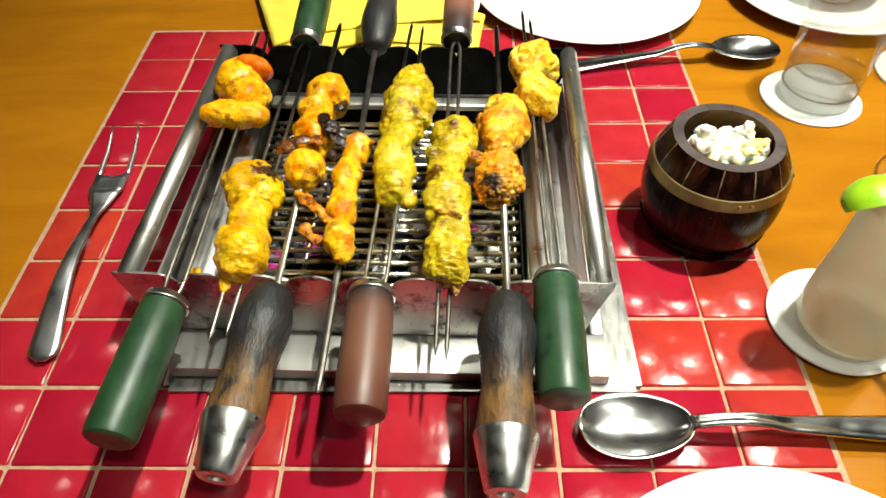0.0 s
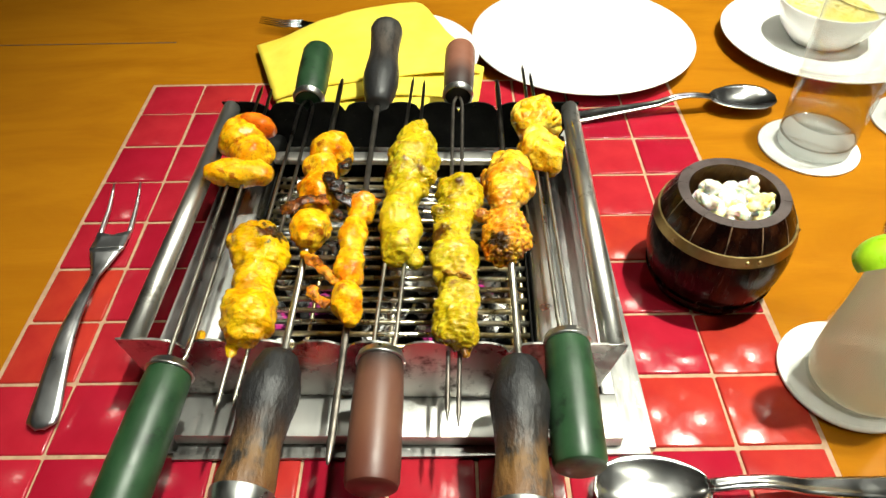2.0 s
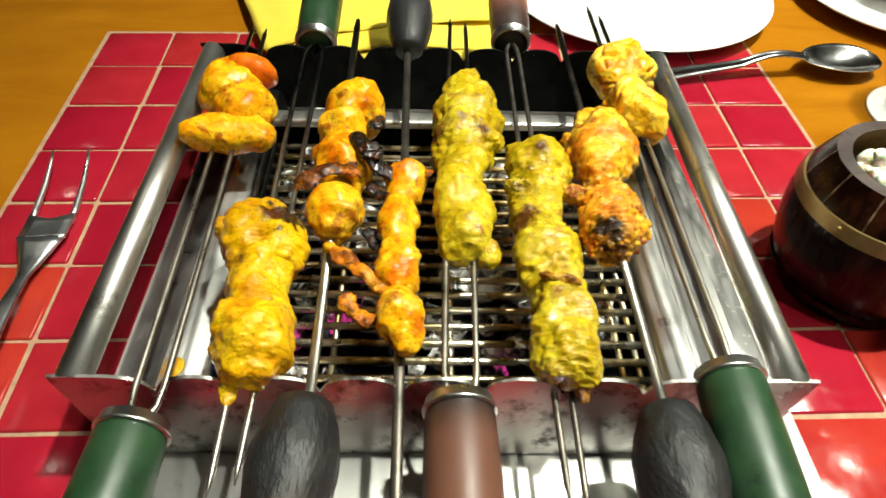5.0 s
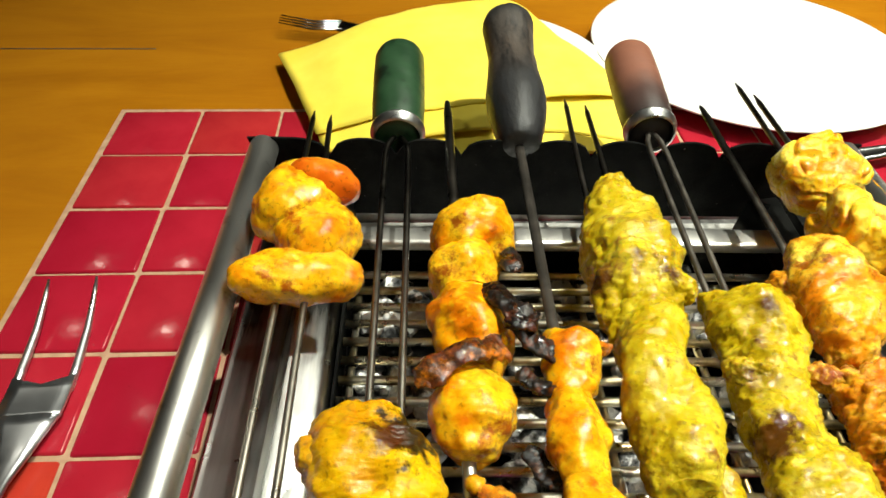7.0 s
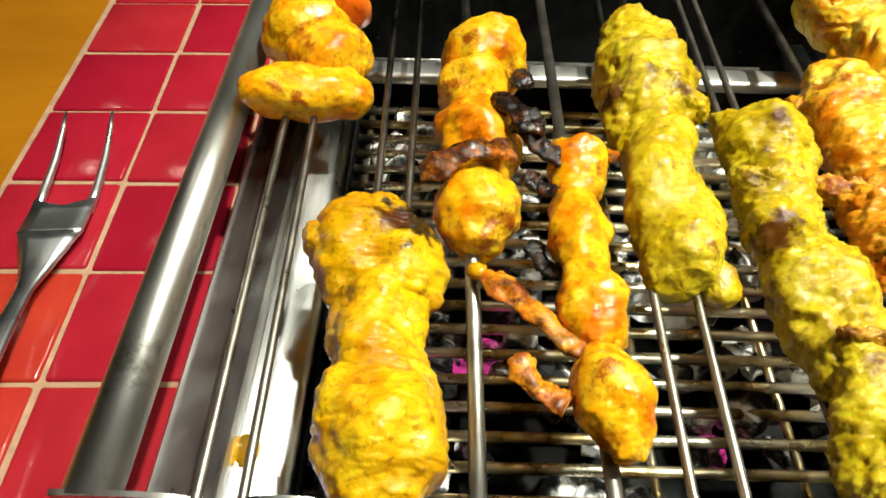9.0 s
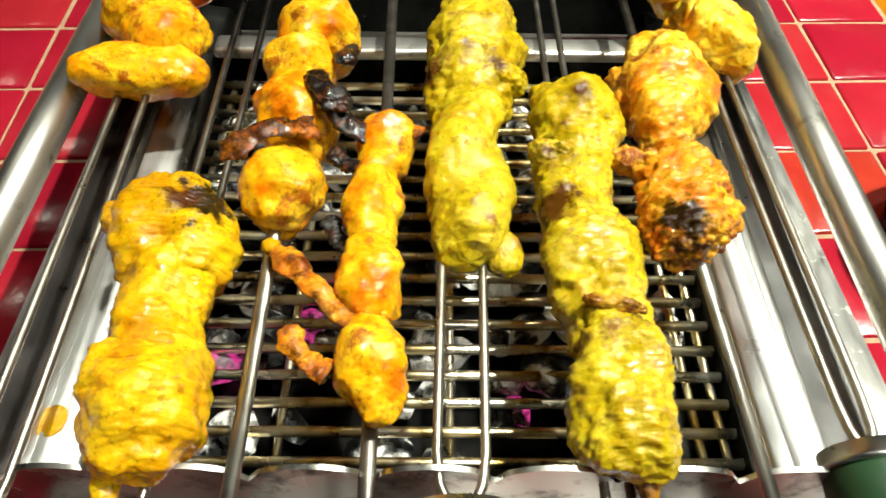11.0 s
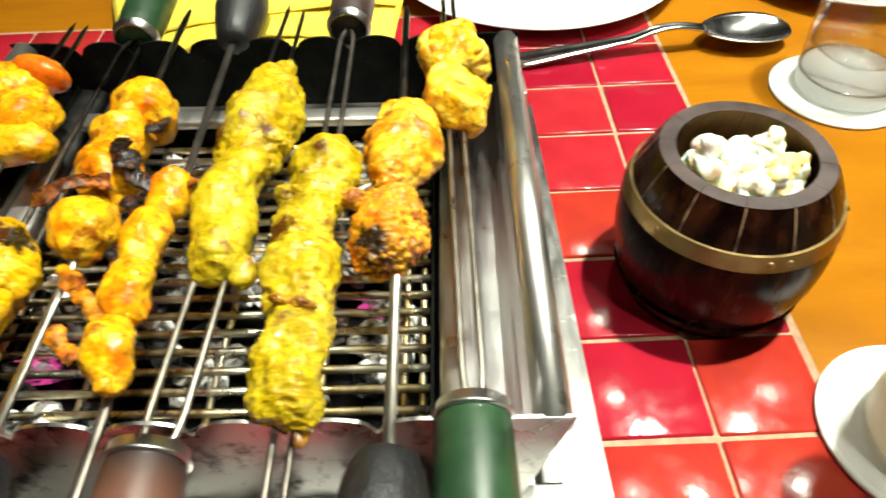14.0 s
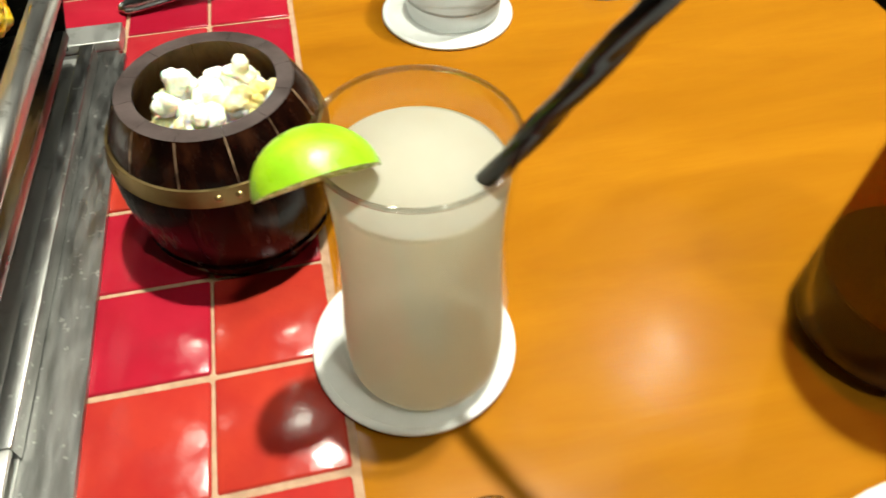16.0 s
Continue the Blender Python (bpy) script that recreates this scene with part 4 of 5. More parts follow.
part("kebab_flap", lump((0.0440, -0.1690, 0.0570), (0.0032, 0.0060, 0.0030), 34, 0.30, 2.0), F_CRUST, s, "dark drip at the end")

# wood-handled skewer with red chicken
s = skewer((0.075, -0.05, SZ), "single-blade skewer of red-orange chicken with charred wooden handle")
blade((0.0725, -0.192, SZ), (0.0785, 0.108, SZ - 0.001), M_SKEWER, s)
wood_handle((0.0725, -0.180, SZ + 0.002), (0.0665, -0.286, SZ - 0.006), 0.0150, M_CHARWOOD_F, s, 0.028)
part("chicken_piece", roll_of_mince([(0.0780, -0.008, 0.0630, 0.0065), (0.0785, -0.018, 0.0645, 0.0138), (0.0780, -0.032, 0.0650, 0.0158), (0.0772, -0.045, 0.0645, 0.0150), (0.0740, -0.056, 0.0630, 0.0115), (0.0710, -0.064, 0.0610, 0.0070)], 41, amount=0.0038, grain=0.5, crease=0.1, freq=85), F_CHICKEN_PALE, s, "plump chicken piece with a pale top")
part("chicken_skin", lump((0.0660, -0.0340, 0.0590), (0.0060, 0.0150, 0.0085), 44, 0.24, 2.2, (0, 0, 12), grain=0.8), F_CHICKEN, s)
part("chicken_piece", roll_of_mince([(0.0705, -0.066, 0.0620, 0.0105), (0.0730, -0.078, 0.0635, 0.0138), (0.0718, -0.089, 0.0635, 0.0150), (0.0705, -0.099, 0.0625, 0.0124), (0.0675, -0.107, 0.0610, 0.0080)], 42, amount=0.0034, grain=1.1, crease=0.2), F_CHICKEN_BURNT, s)
part("chicken_nub", lump((0.0590, -0.0700, 0.0640), (0.0085, 0.0042, 0.0045), 43, 0.25, 2.0, (0, 0, -22), grain=0.9), F_CHICKEN, s)

# green-handled skewer with paneer cubes
s = skewer((0.104, -0.05, SZ), "green-handled double skewer with yellow paneer cubes")
prongs((0.1005, -0.166, SZ), (0.1030, 0.122, SZ + 0.004), 0.0034, 0, M_SKEWER, s, tip=0.012)
plain_handle((0.1000, -0.165, SZ + 0.001), (0.0975, -0.240, SZ - 0.004), 0.0136, M_GREEN, s)
part("paneer_cube", lump((0.1035, 0.0350, 0.0665), (0.0165, 0.0150, 0.0120), 51, 0.17, 4.2, (14, -10, 14), grain=0.35, crease=0.6, sub=6), F_PANEER, s)
part("paneer_cube", lump((0.1030, -0.0040, 0.0650), (0.0160, 0.0155, 0.0130), 52, 0.17, 4.2, (-12, 16, -20), grain=0.35, crease=0.6, sub=6), F_PANEER, s)
part("paneer_crumb", lump((0.1040, -0.0170, 0.0590), (0.0045, 0.0050, 0.0045), 53, 0.3), F_CHAR, s, "burnt crumb")

# sauce stains on the rails and the flange, crumbs
for nm, at, half, mat, lab, cat in (
        ("sauce_stain", (0.1310, 0.0250, 0.0604), (0.0009, 0.0210, 0.0006), F_YELLOW, "long yellow sauce streak on the steel side tube", "sauce stain"),
        ("sauce_stain", (-0.1165, -0.1390, 0.0318), (0.0042, 0.0050, 0.0006), F_YELLOW, "drop of yellow sauce on the steel flange", "sauce stain"),
        ("food_crumb", (-0.0910, -0.0905, 0.0720), (0.0022, 0.0020, 0.0018), M_POP, "small white crumb on the yellow chicken", "crumb"),
        ("food_crumb", (-0.0925, -0.1080, 0.0660), (0.0016, 0.0022, 0.0016), M_POP, "small white crumb on the yellow chicken", "crumb")):
    tagged(part(nm, lump(at, half, at[1] * 300, 0.25, 2.0, sub=3), mat), lab, cat)

# ---- cutlery ----


def spoon(at, heading, length, label):
    """A table spoon: bowl tip at the start, handle along heading (degrees)."""
    thing = root("spoon", at, label, "spoon", "spoons beside the grill")
    m = Matrix.Translation(at) @ Matrix.Rotation(radians(heading), 4, "Z")
    bl, bw = length * 0.33, length * 0.112
    bm = bmesh.new()
    N, K = 26, 16
    grid = []
    for i in range(N + 1):
        u = i / N
        w = bw * math.sqrt(max(0.0, 1 - (2 * u - 1) ** 2)) * (1.06 - 0.28 * u) * (1 if 0 < i < N else 0.0) + 0.0004
        row = []
        for k in range(K + 1):
            v = 2 * k / K - 1
            deep = 0.0082 * (1 - v * v) * math.sin(math.pi * min(1, max(0, u))) ** 0.7
            row.append(bm.verts.new(m @ Vector((u * bl, v * w, 0.0098 + 0.003 * u - deep))))
        grid.append(row)
    for i in range(N):
        for k in range(K):
            bm.faces.new((grid[i][k], grid[i][k + 1], grid[i + 1][k + 1], grid[i + 1][k]))
    bm.normal_update()
    bmesh.ops.solidify(bm, geom=bm.faces[:], thickness=0.0009)
    part("bowl", bm, M_CUTLERY, thing)
    bm = bmesh.new()
    grid = []
    for i in range(31):
        u = i / 30
        x = bl * 0.955 + u * (length - bl * 0.955)
        w = lerp(0.0034, 0.0028, min(1, u * 5)) + 0.0072 * max(0, u - 0.1) ** 1.3
        if u > 0.93:
            w *= math.sqrt(max(0.02, 1 - ((u - 0.93) / 0.07) ** 2))
        z = 0.0125 + 0.004 * math.sin(min(1, u * 2.6) * math.pi) - 0.0095 * max(0, u - 0.25) / 0.75
        grid.append([bm.verts.new(m @ Vector((x, w * c, z + h))) for c, h in ((-1, 0), (-0.72, 0.0009), (-0.6, 0.0005), (0, 0.0008), (0.6, 0.0005), (0.72, 0.0009), (1, 0))])
    for a, b in zip(grid, grid[1:]):
        for k in range(6):
            bm.faces.new((a[k], a[k + 1], b[k + 1], b[k]))
    bm.normal_update()
    bmesh.ops.solidify(bm, geom=bm.faces[:], thickness=0.0016)
    part("handle", bm, M_CUTLERY, thing)
    return thing


spoon((0.1110, -0.2300, 0.0006), 0.0, 0.192, "polished steel table spoon lying on red tiles")
spoon((0.3400, 0.1520, WOOD_Z), 187.0, 0.196, "polished steel table spoon lying across tiles and wood")


def two_tined_fork(at, heading, label):
    """Handle end at the start, tines along heading."""
    thing = root("serving_fork", at, label, "fork")
    m = Matrix.Translation(at) @ Matrix.Rotation(radians(heading), 4, "Z")
    bm = bmesh.new()
    grid = []
    for i in range(31):
        u = i / 30
        x = u * 0.150
        w = 0.0100 - 0.0072 * min(1, u / 0.75) ** 0.8
        if u < 0.05:
            w *= math.sqrt(max(0.05, 1 - ((0.05 - u) / 0.05) ** 2))
        if u > 0.80:
            w = 0.0028 + 0.0092 * ((u - 0.80) / 0.20) ** 1.2
        z = 0.0028 + 0.0085 * math.sin(math.pi * min(1, u / 0.9)) ** 1.5 + 0.002 * u
        grid.append([bm.verts.new(m @ Vector((x, w * c, z + h))) for c, h in ((-1, 0), (-0.55, 0.0008), (0, 0.0006), (0.55, 0.0008), (1, 0))])
    for a, b in zip(grid, grid[1:]):
        for k in range(4):
            bm.faces.new((a[k], a[k + 1], b[k + 1], b[k]))
    bm.normal_update()
    bmesh.ops.solidify(bm, geom=bm.faces[:], thickness=0.0016)
    part("handle", bm, M_FORK, thing)
    bm = bmesh.new()
    grid = []
    for i in range(9):
        u = i / 8
        grid.append([bm.verts.new(m @ Vector((0.149 + u * (0.017 + (0.004 * abs(c) if u == 1 else 0)), 0.0122 * c, 0.0050 - 0.002 * math.sin(u * 1.5)))) for c in (-1, -0.6, 0, 0.6, 1)])
    for a, b in zip(grid, grid[1:]):
        for k in range(4):
            bm.faces.new((a[k], a[k + 1], b[k + 1], b[k]))
    bm.normal_update()
    bmesh.ops.solidify(bm, geom=bm.faces[:], thickness=0.0018)
    part("head", bm, M_FORK, thing)
    for s in (-1, 1):
        pts = [(0.164, s * 0.0105, 0.0028), (0.175, s * 0.0108, 0.0030), (0.195, s * 0.0106, 0.0045), (0.212, s * 0.0104, 0.0085), (0.220, s * 0.0103, 0.0115)]
        part("tine", tube([m @ Vector(p) for p in pts], 0.0017, 10, [1.15, 1.1, 0.95, 0.7, 0.3]), M_FORK, thing)
    return thing


two_tined_fork((-0.2060, -0.1850, 0.0006), 94.0, "polished steel two-tined serving fork lying on red tiles")

# ---- plates ----


def plate(at, r, label, category="plate"):
    thing = root("plate", at, label, category, "white china plates on the table")
    prof = [(0, 0.0022), (r * 0.60, 0.0022), (r * 0.66, 0.0028), (r * 0.72, 0.0060), (r * 0.80, 0.0088), (r * 0.97, 0.0145), (r * 0.995, 0.0150), (r, 0.0142), (r * 0.985, 0.0128), (r * 0.80, 0.0066), (r * 0.66, 0.0), (r * 0.60, 0.0), (r * 0.58, 0.0010), (0, 0.0010)]
    part("dish", lathe(prof, at, None, 96), M_CHINA, thing)
    return thing


plate((0.178, 0.264, WOOD_Z), 0.114, "large empty white china plate on the wooden table")
plate((-0.020, 0.235, WOOD_Z), 0.090, "small white china plate under a yellow napkin")
plate((0.424, 0.262, WOOD_Z), 0.100, "white china plate holding a small sauce bowl")
plate((0.196, -0.370, WOOD_Z + 0.002), 0.115, "white china plate on the red tiles")
plate((0.440, -0.352, WOOD_Z), 0.105, "white china plate beside the dark drink")


def sauce_bowl(at, r, h, label):
    thing = root("sauce_bowl", at, label, "bowl", "small white bowls")
    prof = [(0, 0.003), (r * 0.55, 0.003), (r * 0.8, h * 0.4), (r * 0.96, h * 0.97), (r * 0.985, h), (r, h * 0.98), (r * 0.86, h * 0.4), (r * 0.62, 0.001), (r * 0.60, 0.0), (0, 0.0)]
    part("bowl", lathe(prof, at, None, 64), M_CHINA, thing)
    part("sauce", lathe([(0, h * 0.70), (r * 0.88, h * 0.69), (r * 0.80, h * 0.5), (0, h * 0.5)], at, None, 48), M_CURRY, thing, "pale yellow sauce")
    return thing


sauce_bowl((0.430, 0.272, WOOD_Z + 0.0032), 0.052, 0.042, "small white bowl of pale yellow sauce on a plate")

# ---- napkin ----
napkin = root("napkin", (-0.04, 0.23, WOOD_Z + 0.004), "folded yellow cotton napkin draped over a small plate", "napkin")


def cloth_layer(corners, lift, seed, n=36):
    """A soft cloth sheet between four corners, lying over the plate's rim."""
    bm = bmesh.new()
    a, b, c, d = (Vector((*p, 0)) for p in corners)
    grid = []
    for i in range(n + 1):
        row = []
        for k in range(n + 1):
            p = lerp(lerp(a, b, k / n), lerp(d, c, k / n), i / n)
            dist = (p - Vector((-0.02, 0.235, 0))).length
            over = 1 / (1 + math.exp((dist - 0.108) / 0.010))
            z = WOOD_Z + 0.0028 + lift + 0.0145 * over + 0.0028 * noise.noise(p * 16 + Vector((seed, 0, 0))) + 0.0012 * noise.noise(p * 48 + Vector((seed, 3, 0)))
            row.append(bm.verts.new((p.x, p.y, z)))
        grid.append(row)
    for i in range(n):
        for k in range(n):
            bm.faces.new((grid[i][k], grid[i][k + 1], grid[i + 1][k + 1], grid[i + 1][k]))
    bm.normal_update()
    bmesh.ops.solidify(bm, geom=bm.faces[:], thickness=0.0020)
    bmesh.ops.bevel(bm, geom=[e for e in bm.edges if e.calc_face_angle(0) > 1.0], offset=0.0007, segments=2, affect="EDGES")
    return bm


part("fold", cloth_layer([(-0.112, 0.128), (0.060, 0.138), (0.072, 0.190), (-0.140, 0.215)], 0.0008, 1), M_NAPKIN, napkin)
part("fold", cloth_layer([(-0.118, 0.142), (0.066, 0.150), (0.074, 0.200), (-0.150, 0.240)], 0.0042, 5), M_NAPKIN, napkin)
part("fold", cloth_layer([(-0.124, 0.156), (0.070, 0.184), (0.005, 0.338), (-0.160, 0.262)], 0.0078, 9), M_NAPKIN, napkin)

# small fork whose tines show beyond the napkin
fk = root("dinner_fork", (-0.13, 0.300, WOOD_Z), "dark steel dinner fork lying partly under the napkin", "fork")
for k in range(4):
    y = 0.302 + 0.0045 * k
    part("tine", tube([(-0.118, y - 0.004, 0.010), (-0.140, y, 0.008), (-0.165, y + 0.005, 0.011)], 0.0012, 8, [1.2, 1, 0.4]), M_CUTLERY, fk)
part("neck", tube([(-0.119, 0.3045, 0.0095), (-0.105, 0.301, 0.009), (-0.085, 0.297, 0.008), (-0.02, 0.285, 0.006)], 0.006, 12, [1.5, 1.2, 0.6, 0.5], 0.25), M_CUTLERY, fk)

# ---- popcorn barrel ----
BX, BY = 0.2172, -0.0650
barrel = root("popcorn_barrel", (BX, BY, 0.0006), "small dark wooden barrel bowl with brass band", "barrel bowl")


def barrel_r(z):
    return 0.0370 + 0.0090 * (1 - ((z - 0.040) / 0.040) ** 2) if z < 0.040 else 0.0345 + 0.0115 * (1 - ((z - 0.040) / 0.037) ** 2)


BH, STAVES = 0.0770, 12
for k in range(STAVES):
    bm = bmesh.new()
    a0, a1 = 2 * math.pi * (k + 0.004) / STAVES + 0.2, 2 * math.pi * (k + 0.996) / STAVES + 0.2
    outer, inner = [], []
    for i in range(13):
        z = BH * i / 12
        ro, ri = barrel_r(z), max(0.0265, barrel_r(z) - 0.0068)
        outer.append([bm.verts.new((BX + ro * math.cos(lerp(a0, a1, j / 6)), BY + ro * math.sin(lerp(a0, a1, j / 6)), 0.0006 + z)) for j in range(7)])
        inner.append([bm.verts.new((BX + ri * math.cos(lerp(a0, a1, j / 6)), BY + ri * math.sin(lerp(a0, a1, j / 6)), 0.0006 + z)) for j in range(7)])
    for g in (outer, inner):
        for a, b in zip(g, g[1:]):
            for j in range(6):
                bm.faces.new((a[j], a[j + 1], b[j + 1], b[j]))
    for i in range(12):
        for j in (0, 6):
            bm.faces.new((outer[i][j], outer[i + 1][j], inner[i + 1][j], inner[i][j]))
    for i in (0, 12):
        for j in range(6):
            bm.faces.new((outer[i][j], outer[i][j + 1], inner[i][j + 1], inner[i][j]))
    ob = auto_smooth(part("stave", bm, M_STAVE, barrel), 40)
    ob.data.materials.append(M_STAVE_RIM)
    ob.data.materials.append(M_BARREL_IN)
    for f in ob.data.polygons:
        c = f.center
        if f.normal.z > 0.9 and c.z > BH * 0.97:
            f.material_index = 1
        elif f.normal.dot(Vector((c.x, c.y, 0))) < -0.002:
            f.material_index = 2
part("bottom_board", lathe([(0, 0.010), (0.031, 0.010), (0.031, 0.004), (0, 0.004)], (BX, BY, 0.0006), None, 32), M_BARREL_IN, barrel)


def band(z0, z1, mat, lab, proud):
    prof = [(barrel_r(z0) - 0.001, z0), (barrel_r(z0) + proud, z0), (barrel_r((z0 + z1) / 2) + proud, (z0 + z1) / 2), (barrel_r(z1) + proud, z1), (barrel_r(z1) - 0.001, z1)]
    return auto_smooth(part("band", lathe(prof, (BX, BY, 0.0006), None, 72), mat, barrel, lab))


top_band = band(0.0535, 0.0605, M_BRASS, "dull brass band", 0.0011)
band(0.0085, 0.0125, M_STAVE, "dark lacquered lower band", 0.0012)
for ang in (-90, -80, -150, -20, 30, 90):
    r = barrel_r(0.0570) + 0.0010
    a = radians(ang)
    part("rivet", lathe([(0.0016, 0), (0.0013, 0.0006), (0.0006, 0.0010), (0, 0.0011)], (BX + r * math.cos(a), BY + r * math.sin(a), 0.0576), (math.cos(a), math.sin(a), 0.2), 12), M_BRASS, top_band)

for k in range(STAVES):
    a = 2 * math.pi * k / STAVES + 0.2
    side = Vector((-math.sin(a), math.cos(a), 0)) * 0.00032
    bm = bmesh.new()
    rows = []
    for i in range(9):
        z = lerp(0.0607, BH - 0.0002, i / 8)
        q = [Vector((BX + (barrel_r(z) + d) * math.cos(a), BY + (barrel_r(z) + d) * math.sin(a), 0.0006 + z)) for d in (-0.001, 0.00025)]
        rows.append([bm.verts.new(v) for v in (q[0] - side, q[1] - side, q[1] + side, q[0] + side)])
    for ra, rb in zip(rows, rows[1:]):
        for j in range(3):
            bm.faces.new((ra[j], ra[j + 1], rb[j + 1], rb[j]))
    part("stave_joint", bm, M_JOINT, barrel, "pale worn joint between staves", smooth=False)
rng = random.Random(11)


def popcorn(at, w, seed, material):
    """A burst kernel: five to seven puffed lobes round a middle."""
    r = random.Random(seed)
    lobes = [(Vector((0, 0, 0)), w * 0.62)]
    for k in range(r.randint(4, 6)):
        d = Vector((r.uniform(-1, 1), r.uniform(-1, 1), r.uniform(-0.7, 1))).normalized()
        lobes.append((d * w * 0.60, w * r.uniform(0.36, 0.55)))
    bm = bmesh.new()
    bmesh.ops.create_icosphere(bm, subdivisions=4, radius=1)
    for v in bm.verts:
        d = v.co.normalized()
        reach = [c.dot(d) + math.sqrt(h * h - c.length_squared + c.dot(d) ** 2) for c, h in lobes if h * h - c.length_squared + c.dot(d) ** 2 > 0]
        v.co = Vector(at) + d * max(reach)
    rough_up(bm, w * 0.16, 1.6 / w, seed, 0.5, 0.5)
    return tagged(part("popcorn", bm, material), "white puffed popcorn kernel in the wooden barrel", "popcorn", "popcorn in the barrel")


for i in range(64):
    a, rr = rng.uniform(0, 6.28), 0.0225 * math.sqrt(rng.random())
    x, y = BX + rr * math.cos(a), BY + rr * math.sin(a)
    z = 0.060 + rng.uniform(0, 0.012) + (0.003 if i % 6 == 0 else 0) - max(0, y - BY) * 0.30 - max(0, BX - 0.008 - x) * 0.5
    popcorn((x, y, z), rng.uniform(0.0058, 0.0076), i, M_POP_YELLOW if (i % 4 == 1 and y < BY) else M_POP)
for k, (dx, dy, z) in enumerate(((-0.010, 0.006, 0.076), (0.013, 0.008, 0.075), (-0.016, -0.004, 0.072))):
    popcorn((BX + dx, BY + dy, z), 0.0068, 70 + k, M_POP)

# ---- glasses ----


def coaster(at, r, label):
    thing = root("coaster", at, label, "coaster", "round white coasters")
    part("disc", lathe([(0, 0.0018), (r - 0.0006, 0.0018), (r, 0.0012), (r, 0.0004), (r - 0.0004, 0), (0, 0)], at, None, 72), M_COASTER, thing)
    part("rim", lathe([(r - 0.0030, 0.0017), (r - 0.0024, 0.0023), (r - 0.0006, 0.0024), (r + 0.0002, 0.0019), (r + 0.0002, 0.0008), (r - 0.0004, 0.0006)], at, None, 72), M_COASTER, thing, "slightly raised paper edge")
    return thing


def shell(profile, wall, floor):
    """Outer (radius, height) points of a glass made into a closed wall with a thick bottom."""
    inner = [(r - wall, max(h, floor)) for r, h in profile if h >= floor - 1e-9]
    return [(0, 0)] + profile + [(profile[-1][0] - wall * 0.5, profile[-1][1] + 0.0006)] + inner[::-1] + [(0, floor)]


def fill_of(profile, wall, floor, level):
    pts = []
    for i in range(25):
        h = lerp(floor + 0.0003, level, i / 24)
        r = np.interp(h, [q for _, q in profile], [p for p, _ in profile]) - wall - 0.00025
        pts.append((float(r), h))
    return [(0, floor + 0.0003)] + pts + [(0, level)]


DX, DY = 0.2848, -0.1575
coaster((0.2815, -0.1520, 0.0008), 0.0410, "round white paper coaster under the lime drink")
drink = root("lime_drink_glass", (DX, DY, 0.0026), "waisted glass of cloudy lime drink on a coaster", "glass of drink")
DP = [(0.026, 0.0), (0.0295, 0.0015), (0.0312, 0.006), (0.0318, 0.015), (0.0312, 0.030), (0.0296, 0.048), (0.0284, 0.068), (0.0282, 0.085), (0.0288, 0.102), (0.0300, 0.116)]
part("glass", lathe(shell(DP, 0.0014, 0.006), drink.location, None, 72), M_GLASS, drink, "clear thin waisted glass")
part("rim", lathe([(0.0286, 0.1155), (0.0288, 0.1166), (0.0294, 0.1171), (0.0300, 0.1166), (0.0302, 0.1155), (0.0294, 0.1150), (0.0286, 0.1155)], drink.location, None, 72), M_RIM, drink, "bright rounded rim")
part("drink", lathe(fill_of(DP, 0.0014, 0.006, 0.103), drink.location, None, 64), M_LIME_DRINK, drink, "cloudy pale drink")
bm = bmesh.new()
p0, p1 = Vector((0.2985, -0.1625, 0.092)), Vector((0.3435, -0.2000, 0.206))
frame_m = (p1 - p0).to_track_quat("Z", "Y").to_matrix()
loops = []
for i in range(91):
    w = i * 0.16
    loops.append([bm.verts.new(lerp(p0, p1, i / 90) + frame_m @ Vector((0.0036 * math.cos(a + w) * (1 + 0.0) * (0.80 + 0.20 * abs(math.cos(a))), 0.0036 * math.sin(a + w) * (0.80 + 0.20 * abs(math.cos(a))), 0))) for a in (2 * math.pi * k / 20 for k in range(20))])
for la, lb in zip(loops, loops[1:]):
    for k in range(20):
        bm.faces.new((la[k], la[(k + 1) % 20], lb[(k + 1) % 20], lb[k]))
straw = tagged(part("drinking_straw", bm, M_STRAW), "glossy black plastic drinking straw standing in the drink", "straw")

# lime wedge on the rim
lime = root("lime_wedge", (0.2605, -0.1600, 0.108), "fresh green lime wedge on the rim of the glass", "lime")
m = Matrix.Translation((0.2560, -0.1625, 0.1095)) @ Euler((radians(-24), radians(2), radians(14))).to_matrix().to_4x4()


def wedge(r, half, z0):
    bm = bmesh.new()
    rows = []
    for i in range(21):
        th = math.pi * i / 20
        row = []
        for k in range(11):
            ph = radians(-half + 2 * half * k / 10)
            row.append(bm.verts.new(m @ Vector((-r * 1.12 * math.cos(th), r * math.sin(th) * math.sin(ph), z0 + r * math.sin(th) * math.cos(ph)))))
        rows.append(row)
    for a, b in zip(rows, rows[1:]):
        for k in range(10):
            bm.faces.new((a[k], a[k + 1], b[k + 1], b[k]))
    return bm


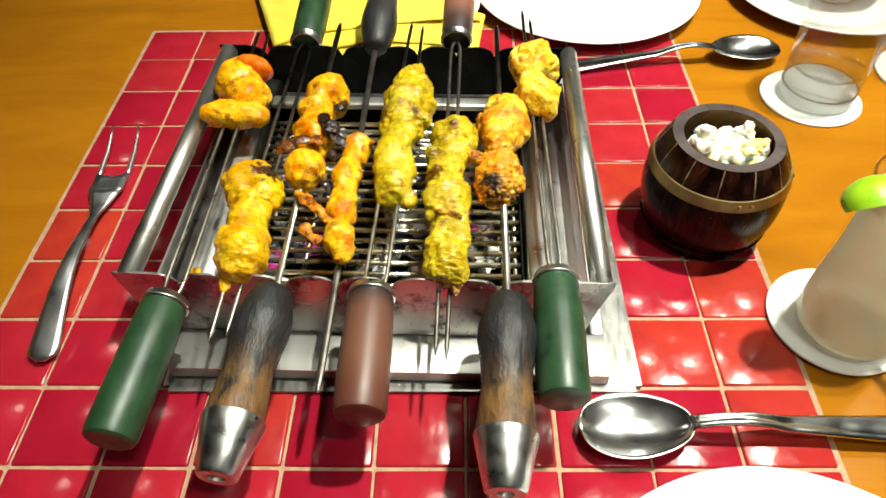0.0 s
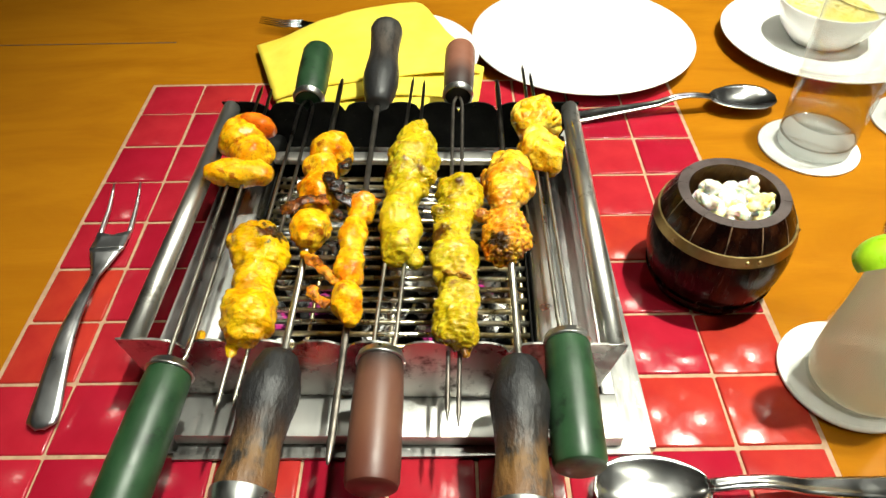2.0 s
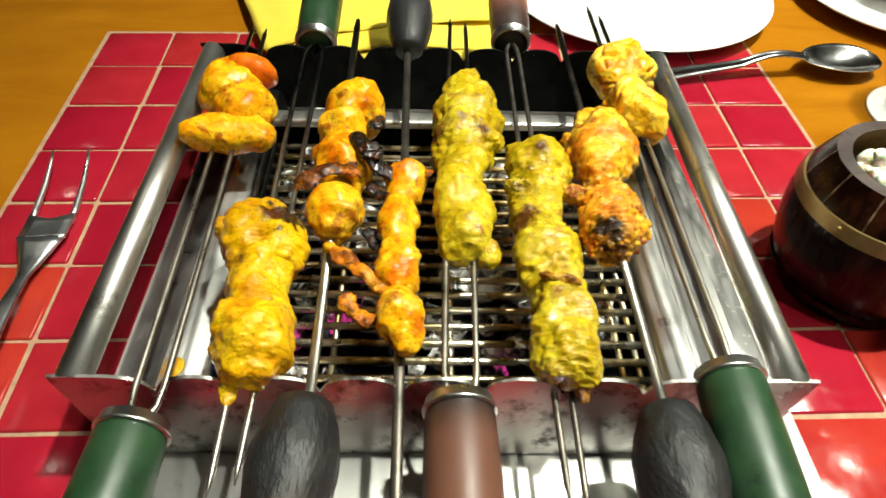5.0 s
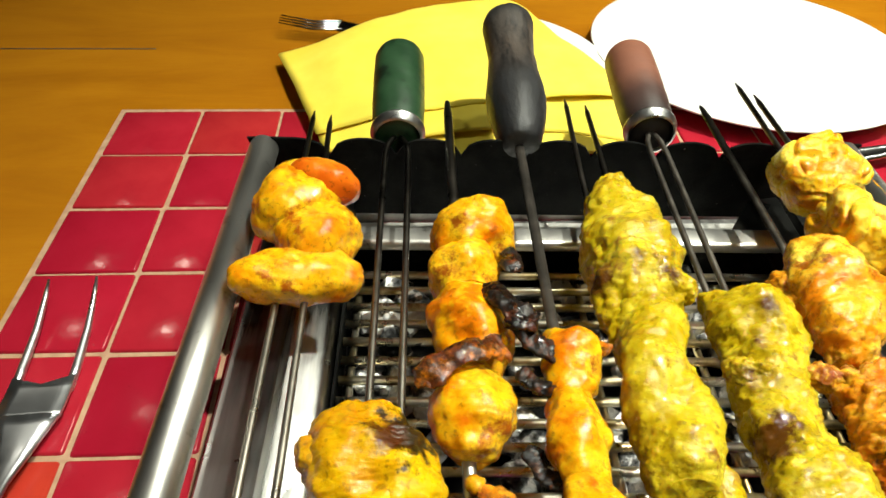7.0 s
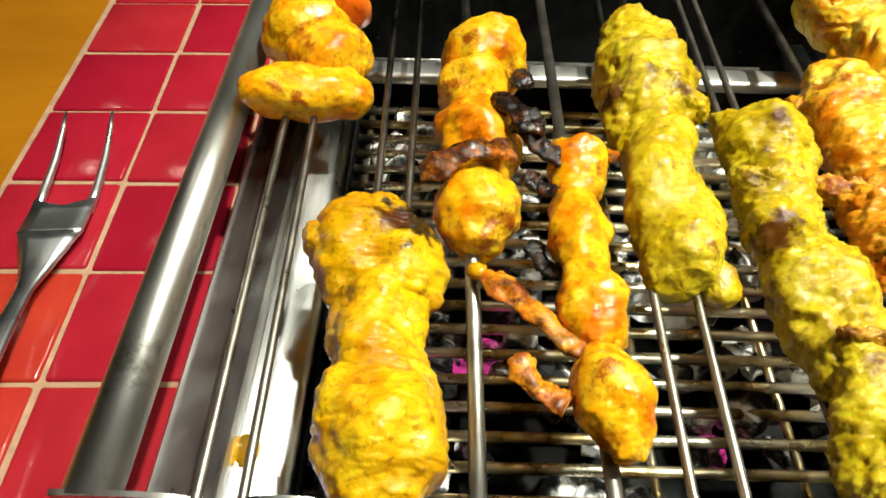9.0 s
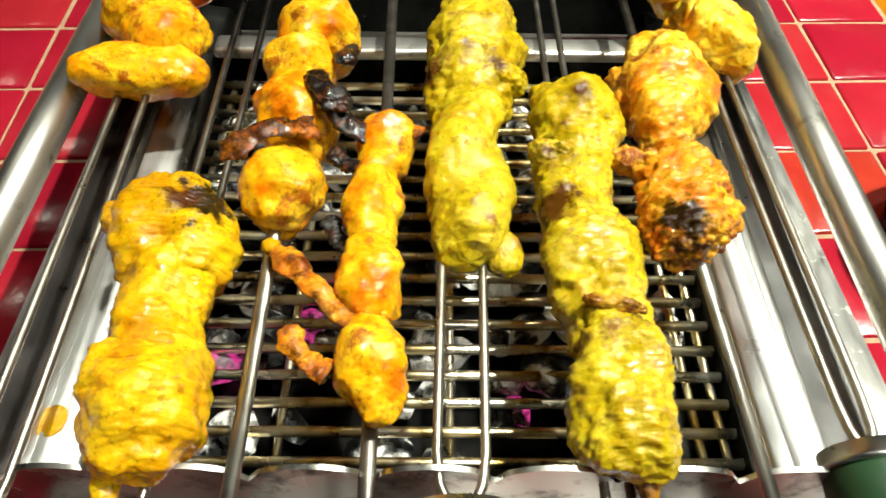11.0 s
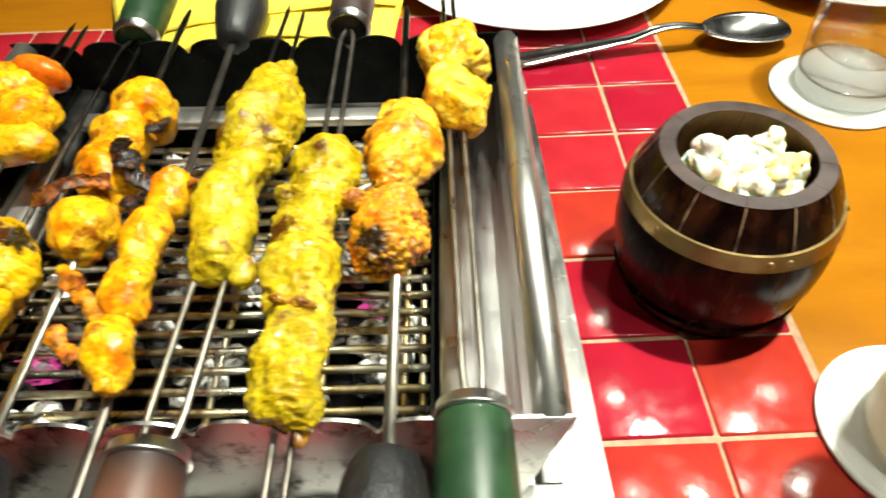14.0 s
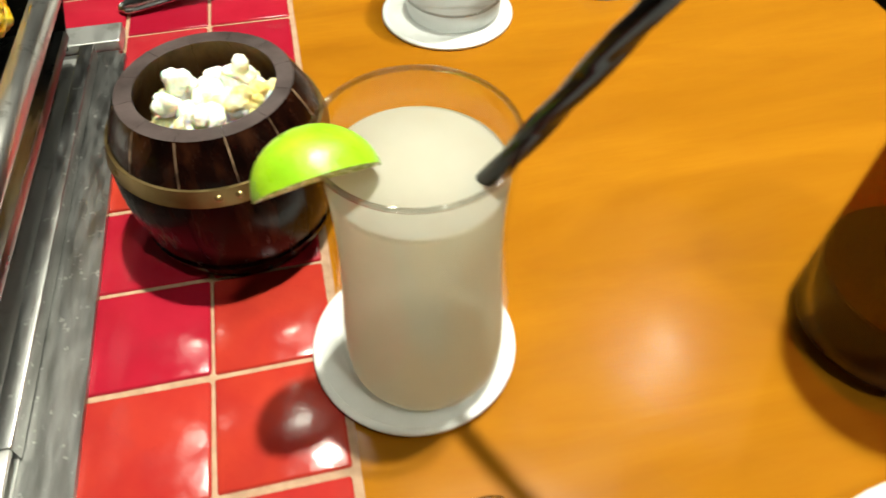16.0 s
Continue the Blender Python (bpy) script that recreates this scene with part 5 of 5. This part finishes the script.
part("rind", wedge(0.0165, 62, 0.0), M_LIME_RIND, lime)
for s in (-1, 1):
    bm = bmesh.new()
    c = bm.verts.new(m @ Vector((0, 0, 0.0008)))
    arc = [bm.verts.new(m @ Vector((-0.0163 * 1.12 * math.cos(math.pi * i / 20), 0.0163 * math.sin(math.pi * i / 20) * math.sin(radians(s * 62)), 0.0163 * math.sin(math.pi * i / 20) * math.cos(radians(62))))) for i in range(21)]
    for a, b in zip(arc, arc[1:]):
        bm.faces.new((c, a, b))
    part("flesh", bm, M_LIME_FLESH, lime, "pale juicy cut face", smooth=False)

WX, WY = 0.3525, 0.0870
coaster((0.3480, 0.0850, WOOD_Z), 0.0410, "round white paper coaster under a water glass")


def water_glass(x, y, level, label):
    g = root("water_glass", (x, y, WOOD_Z + 0.0018), label, "glass", "clear water glasses")
    wp = [(0.0285, 0.0), (0.0300, 0.0012), (0.0304, 0.006), (0.0310, 0.030), (0.0325, 0.075), (0.0345, 0.135)]
    part("glass", lathe(shell(wp, 0.0016, 0.012), g.location, None, 64), M_TUMBLER, g, "clear straight tumbler with a thick base")
    part("thick_base", lathe([(0, 0.0004), (0.0280, 0.0004), (0.0294, 0.0016), (0.0298, 0.006), (0.0300, 0.0116), (0, 0.0116)], g.location, None, 64), M_GLASS_BASE, g, "solid glass foot")
    for r0, h0 in ((0.0301, 0.0125), (0.0338, 0.1345)):
        part("glass_ring", lathe([(r0 - 0.0014, h0), (r0, h0 + 0.0009), (r0 + 0.0008, h0), (r0, h0 - 0.0009), (r0 - 0.0014, h0)], g.location, None, 64), M_RIM, g, "bright rounded glass edge")
    part("water", lathe(fill_of(wp, 0.0016, 0.012, level), g.location, None, 64), M_WATER, g, "clear still water")
    return g


water_glass(WX, WY, 0.030, "clear tumbler nearly empty of water on a coaster")
coaster((0.462, 0.118, WOOD_Z), 0.0425, "round white paper coaster under a second water glass")
water_glass(0.463, 0.118, 0.055, "clear water tumbler on a coaster beside the plate")

cola = root("dark_drink_glass", (0.474, -0.185, WOOD_Z + 0.0005), "tall glass of dark brown drink on the wood", "glass of drink")
CP = [(0.034, 0.0), (0.0372, 0.0015), (0.0380, 0.008), (0.0378, 0.05), (0.0382, 0.10), (0.0400, 0.140)]
part("glass", lathe(shell(CP, 0.0014, 0.006), cola.location, None, 64), M_GLASS, cola, "clear tall glass")
part("drink", lathe(fill_of(CP, 0.0014, 0.006, 0.036), cola.location, None, 64), M_COLA, cola, "dark brown drink")
# upper part of the same drink, see-through amber
part("upper_drink", lathe([(0, 0.0363), (0.0360, 0.0363), (0.0361, 0.050), (0.0363, 0.090), (0.0372, 0.128), (0, 0.128)], cola.location, None, 64), M_COLA_TOP, cola, "amber upper layer")

# ---- the tiles of the table's inlay ----


def tile_mesh(w, d):
    bm = slab(-w / 2, w / 2, -d / 2, d / 2, -0.006, 0.0005)
    topv = [e for e in bm.edges if e.verts[0].co.z > 0 and e.verts[1].co.z > 0]
    side = [e for e in bm.edges if abs(e.verts[0].co.z - e.verts[1].co.z) > 0.001]
    bmesh.ops.bevel(bm, geom=topv + side, offset=0.0013, segments=2, affect="EDGES", profile=0.5)
    me = bpy.data.meshes.new("tile")
    bm.to_mesh(me)
    bm.free()
    for f in me.polygons:
        f.use_smooth = True
    me.materials.append(M_TILE)
    return me


TILES = [tile_mesh(0.0478 + 0.0004 * k, 0.0480 - 0.0003 * k) for k in range(3)]
rng = random.Random(8)
for row in range(12):
    for col in range(10):
        ob = new("tile", TILES[rng.randrange(3)])
        ob.parent = table
        ob.matrix_basis = pose(-0.225 + 0.05 * col + rng.uniform(-0.0004, 0.0004), 0.175 - 0.05 * row + rng.uniform(-0.0004, 0.0004), 0.75 + rng.uniform(-0.0003, 0.0001), rng.uniform(-0.3, 0.3), rng.uniform(-0.3, 0.3), rng.uniform(-0.4, 0.4))
